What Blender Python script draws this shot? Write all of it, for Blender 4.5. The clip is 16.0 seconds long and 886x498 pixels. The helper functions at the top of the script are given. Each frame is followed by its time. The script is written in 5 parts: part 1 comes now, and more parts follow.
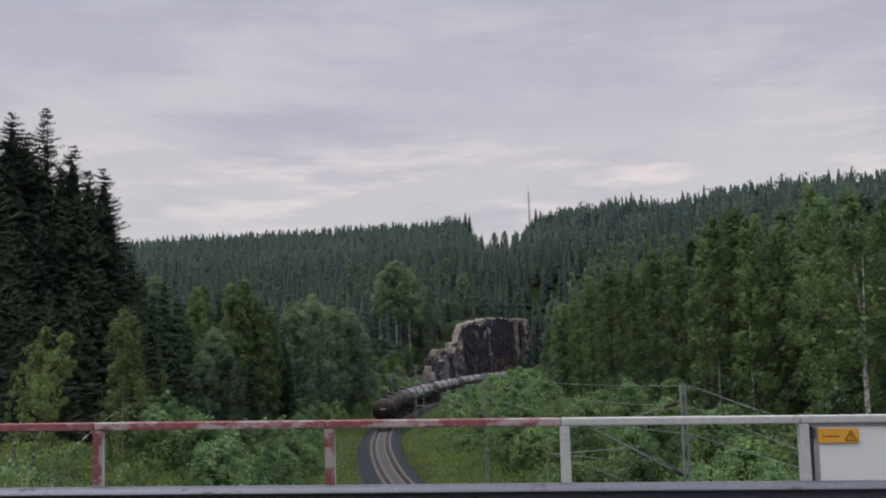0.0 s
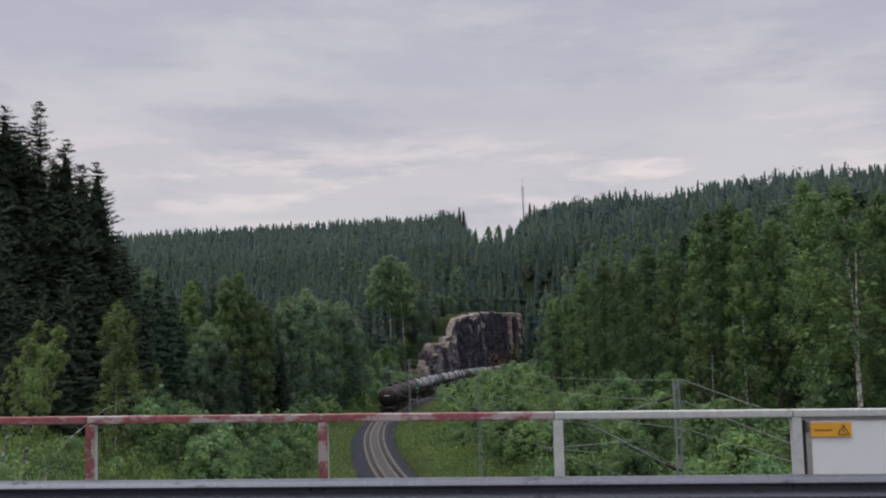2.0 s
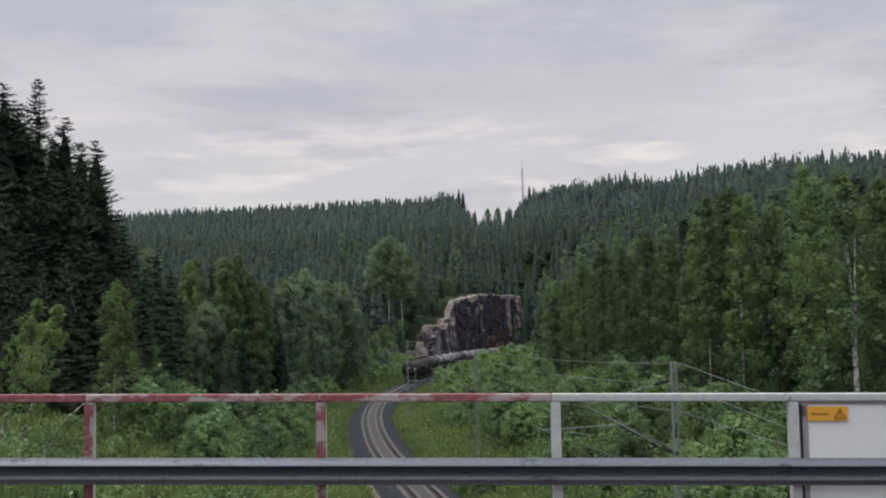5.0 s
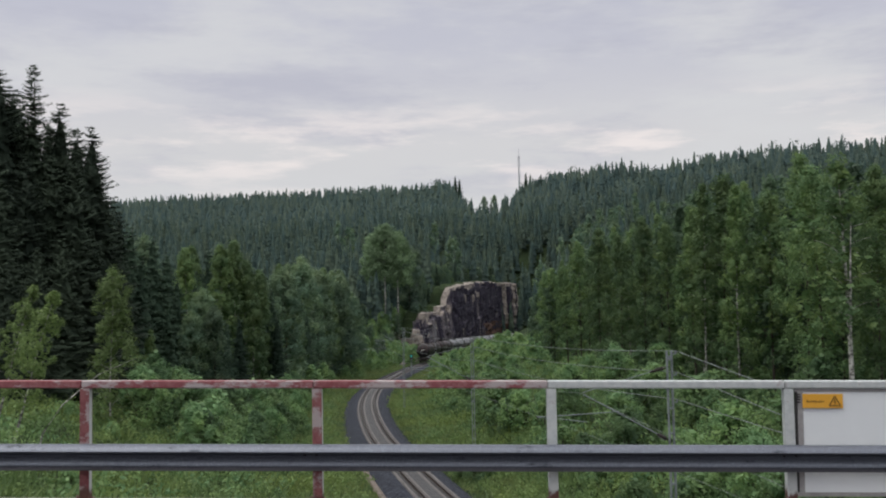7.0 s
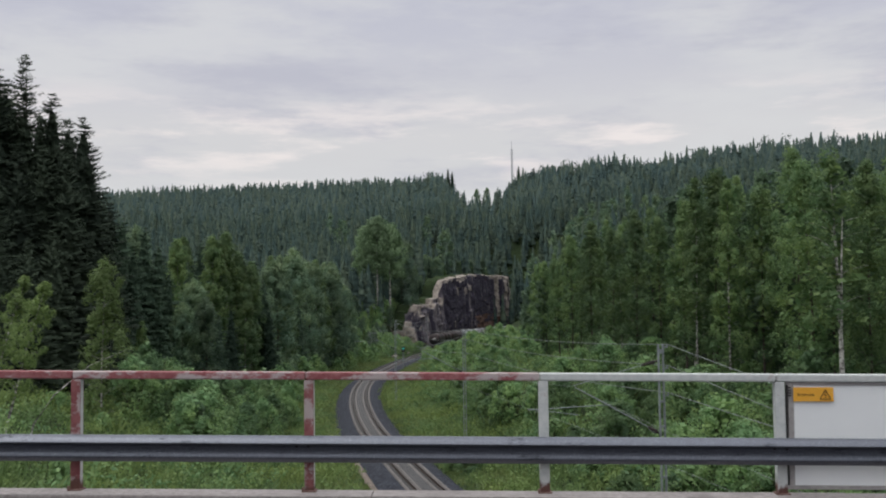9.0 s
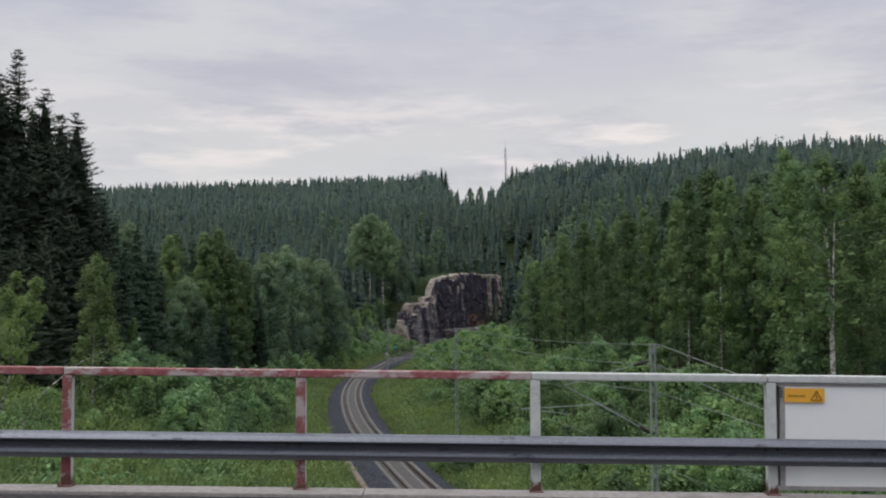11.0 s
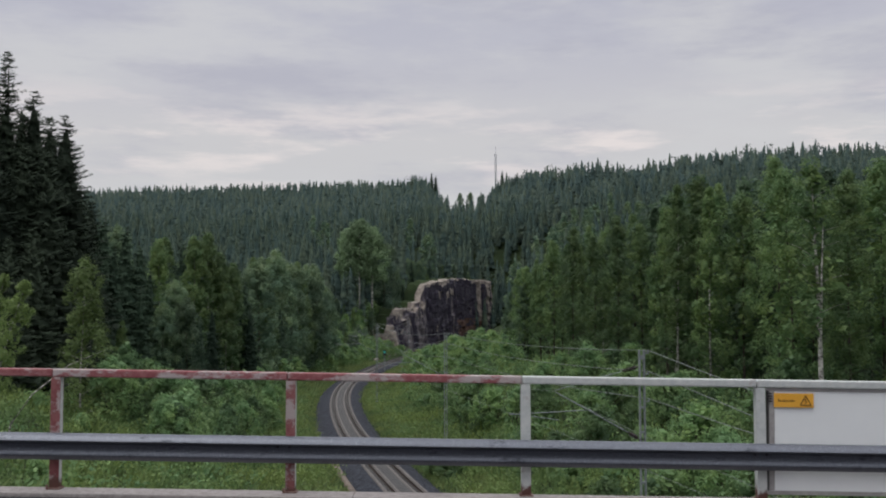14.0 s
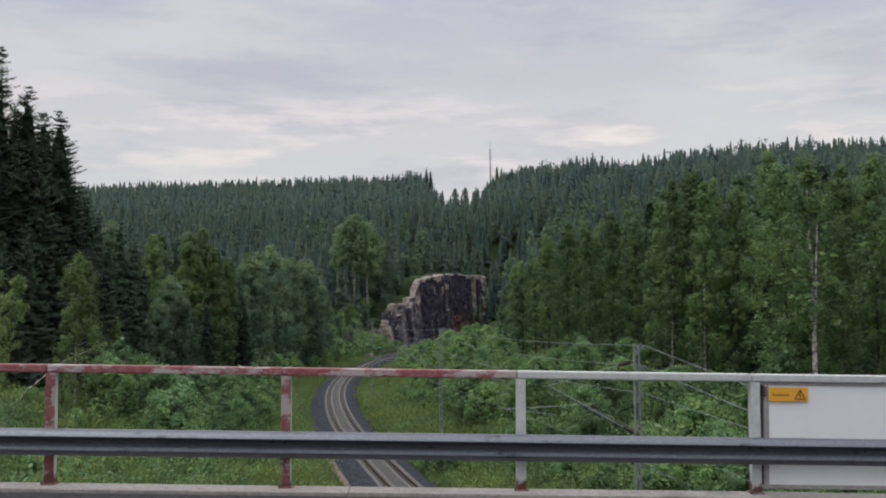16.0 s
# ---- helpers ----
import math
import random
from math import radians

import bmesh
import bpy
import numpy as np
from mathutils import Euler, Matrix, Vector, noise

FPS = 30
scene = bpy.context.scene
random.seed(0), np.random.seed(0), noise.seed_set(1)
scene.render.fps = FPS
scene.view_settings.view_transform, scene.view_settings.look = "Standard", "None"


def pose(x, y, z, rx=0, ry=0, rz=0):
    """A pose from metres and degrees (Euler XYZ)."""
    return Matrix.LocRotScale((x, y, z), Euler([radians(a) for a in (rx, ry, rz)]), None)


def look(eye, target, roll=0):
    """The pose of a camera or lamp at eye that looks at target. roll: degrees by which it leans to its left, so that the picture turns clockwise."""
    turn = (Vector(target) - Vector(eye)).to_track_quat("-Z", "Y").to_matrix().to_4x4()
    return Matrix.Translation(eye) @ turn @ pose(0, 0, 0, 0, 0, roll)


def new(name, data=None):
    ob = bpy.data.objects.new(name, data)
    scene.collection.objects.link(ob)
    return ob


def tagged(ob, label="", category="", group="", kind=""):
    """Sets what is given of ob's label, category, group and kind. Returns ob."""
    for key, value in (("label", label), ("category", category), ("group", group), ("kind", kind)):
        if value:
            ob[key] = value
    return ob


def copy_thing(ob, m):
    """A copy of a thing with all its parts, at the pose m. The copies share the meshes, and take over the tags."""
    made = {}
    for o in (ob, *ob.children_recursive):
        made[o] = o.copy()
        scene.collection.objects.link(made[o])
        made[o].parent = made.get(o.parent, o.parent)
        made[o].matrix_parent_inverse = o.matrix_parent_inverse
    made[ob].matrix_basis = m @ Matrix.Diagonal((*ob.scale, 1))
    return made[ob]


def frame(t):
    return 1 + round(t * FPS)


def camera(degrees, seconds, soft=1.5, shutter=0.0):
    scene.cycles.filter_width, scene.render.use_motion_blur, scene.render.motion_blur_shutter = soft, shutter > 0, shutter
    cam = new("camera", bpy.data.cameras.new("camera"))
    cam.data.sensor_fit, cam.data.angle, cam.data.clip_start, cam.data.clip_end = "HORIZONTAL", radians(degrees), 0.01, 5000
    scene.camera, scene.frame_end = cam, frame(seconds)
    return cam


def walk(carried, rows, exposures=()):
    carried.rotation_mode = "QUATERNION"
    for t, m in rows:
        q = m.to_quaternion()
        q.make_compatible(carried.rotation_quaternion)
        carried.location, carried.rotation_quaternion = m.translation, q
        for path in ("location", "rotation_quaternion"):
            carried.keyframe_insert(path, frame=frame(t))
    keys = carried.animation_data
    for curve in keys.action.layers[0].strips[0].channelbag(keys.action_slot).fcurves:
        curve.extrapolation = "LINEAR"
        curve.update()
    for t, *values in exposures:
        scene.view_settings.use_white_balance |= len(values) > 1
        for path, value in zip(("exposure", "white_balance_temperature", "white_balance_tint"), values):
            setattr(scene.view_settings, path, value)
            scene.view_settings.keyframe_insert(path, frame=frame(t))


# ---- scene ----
# ---- camera ----
cam = camera(46.6, 16.0, soft=2.0)
walk(cam, [
    (0, pose(0.016, -0.021, 10.435, 95.965, 1.729, 2.058)),
    (0.5, pose(0.019, -0.020, 10.430, 95.572, 1.751, 2.112)),
    (1, pose(0.020, -0.017, 10.432, 95.328, 1.713, 1.942)),
    (1.5, pose(0.020, -0.013, 10.435, 95.285, 1.744, 1.904)),
    (2, pose(0.018, -0.014, 10.431, 95.636, 1.675, 1.716)),
    (2.5, pose(0.018, -0.016, 10.431, 95.756, 1.581, 1.891)),
    (3, pose(0.020, -0.014, 10.433, 95.468, 1.514, 1.995)),
    (3.5, pose(0.017, -0.011, 10.430, 95.216, 1.397, 1.882)),
    (4, pose(0.018, -0.010, 10.429, 94.978, 1.310, 1.767)),
    (6.5, pose(0.013, -0.008, 10.423, 94.184, 1.108, 1.478)),
    (7, pose(0.016, -0.005, 10.423, 93.915, 1.076, 1.403)),
    (7.5, pose(0.013, -0.001, 10.420, 93.447, 0.959, 1.222)),
    (8, pose(0.013, 0.003, 10.421, 93.289, 0.922, 1.160)),
    (8.5, pose(0.013, -0.001, 10.420, 93.438, 0.875, 1.052)),
    (9, pose(0.013, -0.001, 10.418, 93.498, 0.812, 0.960)),
    (11.5, pose(0.011, -0.000, 10.418, 93.343, 0.332, 0.512)),
    (12, pose(0.005, -0.001, 10.409, 93.091, 0.257, 0.534)),
    (12.5, pose(0.001, -0.002, 10.410, 93.231, 0.230, 0.201)),
    (13, pose(-0.000, 0.001, 10.411, 93.233, 0.249, -0.008)),
    (13.5, pose(0.004, -0.001, 10.408, 93.528, 0.202, -0.185)),
    (14, pose(-0.001, -0.001, 10.402, 93.711, 0.118, -0.051)),
    (14.5, pose(0.000, 0.000, 10.400, 93.521, 0.150, 0.000)),
    (15, pose(-0.002, 0.003, 10.399, 93.420, 0.178, -0.030)),
    (15.5, pose(-0.000, 0.001, 10.400, 93.340, 0.234, -0.141)),
    (16, pose(-0.002, 0.000, 10.399, 93.443, 0.208, -0.328)),
], exposures=[(0.0, -0.16, 6460, 11.5), (0.8, -0.11, 6460, 11.0), (2.5, -0.16, 6460, 11.0), (3.2, -0.15, 6460, 10.5), (4.2, -0.08, 6480, 9.5), (6.5, 0.0, 6500, 7.0), (9.0, 0.02, 6500, 6.5), (13.0, 0.0, 6500, 6.5), (13.5, -0.06, 6500, 7.0), (14.0, -0.13, 6500, 7.5), (14.5, 0.0, 6500, 6.5), (16.0, 0.0, 6500, 6.5)])

# ---- world and sun: dull, overcast evening ----
SUN_EL, SUN_AZ = radians(64), radians(-108)


def build_world():
    world = bpy.data.worlds.new("overcast_sky")
    scene.world = world
    world.use_nodes = True
    nt = world.node_tree
    nt.nodes.clear()
    N, L = nt.nodes.new, nt.links.new
    out = N("ShaderNodeOutputWorld")
    sky = N("ShaderNodeTexSky")
    sky.sky_type = "NISHITA"
    sky.sun_disc = False
    sky.sun_elevation = SUN_EL
    sky.sun_rotation = SUN_AZ
    bg_sky = N("ShaderNodeBackground")
    bg_sky.inputs[1].default_value = 0.08
    L(sky.outputs[0], bg_sky.inputs[0])
    co = N("ShaderNodeTexCoord")
    sep = N("ShaderNodeSeparateXYZ")
    L(co.outputs["Generated"], sep.inputs[0])
    # cloud deck: grey by height, broken by long flat streaks
    ramp = N("ShaderNodeValToRGB")
    stops = [(0.0, (0.62, 0.61, 0.64)), (0.10, (0.66, 0.65, 0.675)), (0.17, (0.68, 0.66, 0.685)),
             (0.26, (0.57, 0.565, 0.65)), (0.33, (0.53, 0.53, 0.63)), (0.55, (0.95, 0.97, 1.04)), (1.0, (2.95, 2.97, 3.05))]
    els = ramp.color_ramp.elements
    els[0].position, els[1].position = stops[0][0], stops[-1][0]
    for p, c in stops[1:-1]:
        els.new(p)
    for e, (p, c) in zip(els, stops):
        e.position, e.color = p, (*c, 1)
    L(sep.outputs[2], ramp.inputs[0])

    def streaks(scale, vec, detail, lo, hi, rough=0.55):
        m = N("ShaderNodeMapping")
        m.inputs["Scale"].default_value = vec
        m.inputs["Location"].default_value = (scale * 0.37, 1.3, scale * 0.11)
        L(co.outputs["Generated"], m.inputs[0])
        n = N("ShaderNodeTexNoise")
        n.inputs["Scale"].default_value = scale
        n.inputs["Detail"].default_value = detail
        n.inputs["Roughness"].default_value = rough
        L(m.outputs[0], n.inputs["Vector"])
        r = N("ShaderNodeMapRange")
        r.interpolation_type = "SMOOTHSTEP"
        r.inputs[1].default_value, r.inputs[2].default_value = lo, hi
        L(n.outputs[0], r.inputs[0])
        return r.outputs[0]

    def mix(fac, a, b, mode="MIX"):
        m = N("ShaderNodeMix")
        m.data_type, m.blend_type = "RGBA", mode
        for k, v in ((0, fac), (6, a), (7, b)):
            if isinstance(v, (int, float)):
                m.inputs[k].default_value = v
            elif isinstance(v, tuple):
                m.inputs[k].default_value = (*v, 1)
            else:
                L(v, m.inputs[k])
        return m.outputs[2]

    def math_node(op, a, b):
        m = N("ShaderNodeMath")
        m.operation = op
        for k, v in ((0, a), (1, b)):
            if isinstance(v, (int, float)):
                m.inputs[k].default_value = v
            else:
                L(v, m.inputs[k])
        return m.outputs[0]

    big = streaks(2.6, (1.0, 1.0, 3.6), 6, 0.42, 0.62, 0.62)
    col = mix(math_node("MULTIPLY", big, 0.75), ramp.outputs[0], (0.70, 0.69, 0.715))
    low = streaks(4.4, (1.0, 1.0, 4.6), 6, 0.48, 0.70, 0.62)
    col = mix(math_node("MULTIPLY", low, 0.65), col, (0.49, 0.485, 0.58))
    # thin pinkish breaks low in the west
    pink = streaks(5.2, (1.0, 1.0, 5.5), 6, 0.49, 0.66, 0.6)
    band = N("ShaderNodeValToRGB")
    be = band.color_ramp.elements
    be[0].position, be[0].color = 0.10, (0, 0, 0, 1)
    be[1].position, be[1].color = 0.155, (1, 1, 1, 1)
    e = be.new(0.175)
    e.color = (1, 1, 1, 1)
    e = be.new(0.22)
    e.color = (0, 0, 0, 1)
    L(sep.outputs[2], band.inputs[0])
    col = mix(math_node("MULTIPLY", math_node("MULTIPLY", pink, band.outputs[0]), 0.85), col, (0.92, 0.83, 0.82))
    bg_cloud = N("ShaderNodeBackground")
    bg_cloud.inputs[1].default_value = 1.0
    L(col, bg_cloud.inputs[0])
    ms = N("ShaderNodeMixShader")
    ms.inputs[0].default_value = 0.95
    L(bg_sky.outputs[0], ms.inputs[1])
    L(bg_cloud.outputs[0], ms.inputs[2])
    L(ms.outputs[0], out.inputs[0])


build_world()
sun = new("sun", bpy.data.lights.new("sun", "SUN"))
sun.data.energy, sun.data.angle, sun.data.color = 1.15, radians(40), (1.0, 0.97, 0.94)
sun.matrix_basis = look((0, 0, 0), (math.sin(SUN_AZ) * math.cos(SUN_EL) * -1, -math.cos(SUN_AZ) * math.cos(SUN_EL), -math.sin(SUN_EL)))

# ---- materials ----


class Mat:
    """A small builder of node materials."""

    def __init__(self, name, rough=0.8, metal=0.0, spec=0.3):
        self.m = bpy.data.materials.new(name)
        self.m.use_nodes = True
        self.nt = self.m.node_tree
        self.b = self.nt.nodes["Principled BSDF"]
        self.out = self.nt.nodes["Material Output"]
        self.b.inputs["Roughness"].default_value = rough
        self.b.inputs["Metallic"].default_value = metal
        self.b.inputs["Specular IOR Level"].default_value = spec

    def node(self, kind):
        return self.nt.nodes.new(kind)

    def link(self, a, b):
        self.nt.links.new(a, b)

    def coord(self, stretch=(1, 1, 1), which="Object", shuffle=False):
        c, m = self.node("ShaderNodeTexCoord"), self.node("ShaderNodeMapping")
        m.inputs["Scale"].default_value = stretch
        self.link(c.outputs[which], m.inputs[0])
        if shuffle:  # each object takes its own stretch of the pattern
            k = self.node("ShaderNodeMath")
            k.operation = "MULTIPLY"
            k.inputs[1].default_value = 61.0
            self.link(self.random("object"), k.inputs[0])
            self.link(k.outputs[0], m.inputs["Location"])
        return m.outputs[0]

    def noise(self, scale, detail=4, rough=0.6, stretch=(1, 1, 1), which="Object", shuffle=False):
        n = self.node("ShaderNodeTexNoise")
        n.inputs["Scale"].default_value = scale
        n.inputs["Detail"].default_value = detail
        n.inputs["Roughness"].default_value = rough
        self.link(self.coord(stretch, which, shuffle), n.inputs["Vector"])
        return n.outputs[0]

    def step(self, val, lo, hi):
        r = self.node("ShaderNodeMapRange")
        r.interpolation_type = "SMOOTHSTEP"
        r.inputs[1].default_value, r.inputs[2].default_value = lo, hi
        self.link(val, r.inputs[0])
        return r.outputs[0]

    def mix(self, fac, a, b, mode="MIX"):
        m = self.node("ShaderNodeMix")
        m.data_type, m.blend_type = "RGBA", mode
        for k, v in ((0, fac), (6, a), (7, b)):
            if isinstance(v, (int, float)):
                m.inputs[k].default_value = v
            elif isinstance(v, tuple):
                m.inputs[k].default_value = (*v, 1)
            else:
                self.link(v, m.inputs[k])
        return m.outputs[2]

    def color(self, v):
        if isinstance(v, tuple):
            self.b.inputs["Base Color"].default_value = (*v, 1)
        else:
            self.link(v, self.b.inputs["Base Color"])
        return self

    def bump(self, val, strength=0.4, dist=0.02):
        n = self.node("ShaderNodeBump")
        n.inputs["Strength"].default_value = strength
        n.inputs["Distance"].default_value = dist
        self.link(val, n.inputs["Height"])
        self.link(n.outputs[0], self.b.inputs["Normal"])
        return self

    def random(self, kind="island"):
        if kind == "island":
            return self.node("ShaderNodeNewGeometry").outputs["Random Per Island"]
        return self.node("ShaderNodeObjectInfo").outputs["Random"]

    def done(self):
        return self.m


def leaf_mat(name, dark, light, trans=0.25, rough=0.6, spread=0.35, tone=0.9, patch=0.0, gloss=0.25):
    """Foliage: hue varies leaf by leaf, tree by tree and in soft patches."""
    k = Mat(name, rough=rough, spec=gloss)
    c = k.mix(k.random(), dark, light)
    shift = k.mix(k.random("object"), (1 - spread,) * 3, (1 + spread, 1 + spread * 0.9, 1 + spread * 0.6))
    c = k.mix(tone, c, shift, "MULTIPLY")
    if patch:
        p = k.step(k.noise(patch, 2), 0.35, 0.68)
        c = k.mix(p, c, k.mix(1.0, c, (1.5, 1.28, 1.0), "MULTIPLY"))
    k.color(c)
    t = k.node("ShaderNodeBsdfTranslucent")
    k.link(c, t.inputs[0])
    ms = k.node("ShaderNodeMixShader")
    ms.inputs[0].default_value = trans
    k.link(k.b.outputs[0], ms.inputs[1])
    k.link(t.outputs[0], ms.inputs[2])
    k.link(ms.outputs[0], k.out.inputs[0])
    return k.done()


M_SPRUCE = leaf_mat("spruce_needles", (0.031, 0.044, 0.033), (0.047, 0.064, 0.045), 0.08, rough=0.9, gloss=0.08)
M_YOUNG_SPRUCE = leaf_mat("young_spruce_needles", (0.036, 0.060, 0.044), (0.056, 0.088, 0.060), 0.1, rough=0.9, gloss=0.08)
# distance haze is put into these two colours as extra blue and lightness
M_WOODS = leaf_mat("hazed_forest_needles", (0.037, 0.061, 0.061), (0.053, 0.083, 0.080), 0.1, rough=0.9, patch=0.13, gloss=0.06)
M_FAR_HAZED = leaf_mat("hill_forest", (0.062, 0.098, 0.101), (0.076, 0.116, 0.116), 0.1, rough=0.9, patch=0.08, gloss=0.06)
M_BIRCH = leaf_mat("birch_leaves", (0.074, 0.142, 0.064), (0.122, 0.196, 0.092), 0.38, spread=0.35, patch=0.35)
# grey-green leaves, with some blue of the distance haze mixed into the colour
M_ASPEN = leaf_mat("grey_green_leaves", (0.078, 0.140, 0.098), (0.134, 0.212, 0.152), 0.40, spread=0.4, patch=0.3)
# leaf colour of the rear trees, darkened to paint the shade between crowns
M_SHADE_LEAF = leaf_mat("shade_darkened_leaves", (0.062, 0.110, 0.064), (0.098, 0.154, 0.092), 0.38, spread=0.35)
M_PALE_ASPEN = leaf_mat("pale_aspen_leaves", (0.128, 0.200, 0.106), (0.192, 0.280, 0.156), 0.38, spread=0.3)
M_YOUNG = leaf_mat("young_birch_leaves", (0.110, 0.172, 0.058), (0.185, 0.250, 0.100), 0.42)
M_SHRUB = leaf_mat("willow_leaves", (0.098, 0.188, 0.092), (0.172, 0.282, 0.146), 0.42, spread=0.5, patch=0.5)
M_GRASS = leaf_mat("grass_and_weeds", (0.086, 0.146, 0.058), (0.144, 0.222, 0.098), 0.38, patch=0.15)
M_VERGE = leaf_mat("verge_grass", (0.094, 0.144, 0.064), (0.158, 0.216, 0.104), 0.36, patch=0.4)


def bark_mat(name, a, b, scale=6, stretch=(1, 1, 0.25)):
    k = Mat(name, 0.9)
    n = k.noise(scale, 5, 0.65, stretch)
    k.color(k.mix(k.step(n, 0.38, 0.62), a, b)).bump(n, 0.6, 0.03)
    return k.done()


M_BARK = bark_mat("spruce_bark", (0.035, 0.028, 0.024), (0.10, 0.08, 0.068))
M_WHITE_BARK = bark_mat("birch_bark", (0.08, 0.075, 0.07), (0.52, 0.50, 0.47), 3.0, (1, 1, 1.6))


def ground_mat():
    k = Mat("forest_ground", 0.95, spec=0.1)
    n1, n2 = k.noise(0.06, 4), k.noise(1.2, 6, 0.7)
    c = k.mix(k.step(n1, 0.4, 0.62), (0.022, 0.036, 0.016), (0.042, 0.062, 0.026))
    c = k.mix(k.step(n2, 0.42, 0.7), c, (0.022, 0.03, 0.014))
    k.color(c).bump(n2, 0.8, 0.2)
    return k.done()


def ballast_mat():
    k = Mat("crushed_stone", 0.95, spec=0.2)
    v = k.node("ShaderNodeTexVoronoi")
    v.inputs["Scale"].default_value = 6
    k.link(k.coord(), v.inputs["Vector"])
    n = k.noise(2.2, 6, 0.75)
    c = k.mix(v.outputs["Color"], (0.008, 0.010, 0.016), (0.062, 0.066, 0.084))
    c = k.mix(k.step(n, 0.35, 0.7), c, k.mix(1.0, c, (0.5, 0.5, 0.5), "MULTIPLY"))
    k.color(c).bump(v.outputs["Distance"], 1.0, 0.05)
    return k.done()


def dusty_ballast_mat():
    k = Mat("dusty_crushed_stone", 0.95, spec=0.2)
    v = k.node("ShaderNodeTexVoronoi")
    v.inputs["Scale"].default_value = 6
    k.link(k.coord(), v.inputs["Vector"])
    c = k.mix(v.outputs["Color"], (0.020, 0.020, 0.023), (0.072, 0.069, 0.072))
    c = k.mix(k.step(k.noise(1.6, 6, 0.75), 0.35, 0.7), c, (0.042, 0.041, 0.043))
    k.color(c).bump(v.outputs["Distance"], 1.0, 0.04)
    return k.done()


def rust_rail_mat():
    k = Mat("rusty_rail", 0.55, 0.4)
    n = k.noise(8, 4)
    k.color(k.mix(n, (0.030, 0.022, 0.020), (0.070, 0.050, 0.042)))
    return k.done()


def concrete_mat(name, a, b, stain, big=1.2):
    k = Mat(name, 0.9, spec=0.25)
    n1, n2, n3 = k.noise(big, 5), k.noise(18, 5, 0.7), k.noise(110, 2)
    c = k.mix(k.step(n2, 0.3, 0.7), a, b)
    c = k.mix(k.step(n1, 0.5, 0.72), c, stain)
    c = k.mix(k.step(n3, 0.62, 0.75), c, k.mix(1.0, c, (0.6, 0.6, 0.6), "MULTIPLY"))
    k.color(c).bump(n3, 0.5, 0.006)
    return k.done()


M_GROUND, M_BALLAST, M_DUSTY, M_RAIL = ground_mat(), ballast_mat(), dusty_ballast_mat(), rust_rail_mat()
M_RUST_DUST = bark_mat("rust_dusted_stone", (0.080, 0.070, 0.068), (0.165, 0.148, 0.142), 5, (1, 1, 1))
M_SLEEPER = concrete_mat("sleeper_concrete", (0.085, 0.082, 0.082), (0.135, 0.13, 0.128), (0.065, 0.062, 0.062))
M_TROUGH = concrete_mat("trough_concrete", (0.15, 0.12, 0.10), (0.21, 0.17, 0.145), (0.10, 0.08, 0.07))
M_KERB = concrete_mat("kerb_concrete", (0.25, 0.225, 0.22), (0.38, 0.345, 0.335), (0.17, 0.15, 0.147))
M_DECK = concrete_mat("deck_concrete", (0.25, 0.24, 0.23), (0.35, 0.34, 0.33), (0.18, 0.17, 0.16))
M_ASPHALT = concrete_mat("asphalt", (0.017, 0.016, 0.018), (0.048, 0.045, 0.048), (0.024, 0.023, 0.024))


def rock_mat(name, lo, hi):
    k = Mat(name, 0.9, spec=0.25)
    n1 = k.noise(0.16, 5, 0.65, (1, 1, 0.12))
    n2 = k.noise(0.8, 6, 0.72, (1, 1, 0.5))
    n3 = k.noise(0.30, 6, 0.75, (1, 1, 0.22))
    c = k.mix(k.step(n2, 0.35, 0.7), (0.085, 0.075, 0.088), (0.24, 0.21, 0.22))
    c = k.mix(k.step(n1, lo, hi), c, (0.034, 0.029, 0.046))
    c = k.mix(k.step(n3, 0.58, 0.68), c, (0.25, 0.22, 0.225))
    # pale runs of lime down the face
    c = k.mix(k.step(k.noise(0.55, 5, 0.7, (1, 1, 0.05)), 0.60, 0.68), c, (0.22, 0.195, 0.20))
    c = k.mix(k.step(k.noise(0.5, 4), 0.66, 0.74), c, (0.13, 0.07, 0.05))
    k.color(c).bump(n2, 0.9, 0.6)
    return k.done()


def pale_rock_mat():
    k = Mat("weathered_granite_top", 0.9, spec=0.25)
    n2 = k.noise(0.6, 6, 0.7)
    k.color(k.mix(k.step(n2, 0.35, 0.65), (0.13, 0.11, 0.10), (0.36, 0.31, 0.275))).bump(n2, 0.9, 0.5)
    return k.done()


M_RED_EARTH = bark_mat("rusty_brown_earth", (0.055, 0.030, 0.024), (0.12, 0.07, 0.052), 0.8, (1, 1, 1))
M_ROCK, M_GREY_ROCK, M_PALE_ROCK = rock_mat("blasted_granite", 0.31, 0.43), rock_mat("grey_granite", 0.44, 0.58), pale_rock_mat()


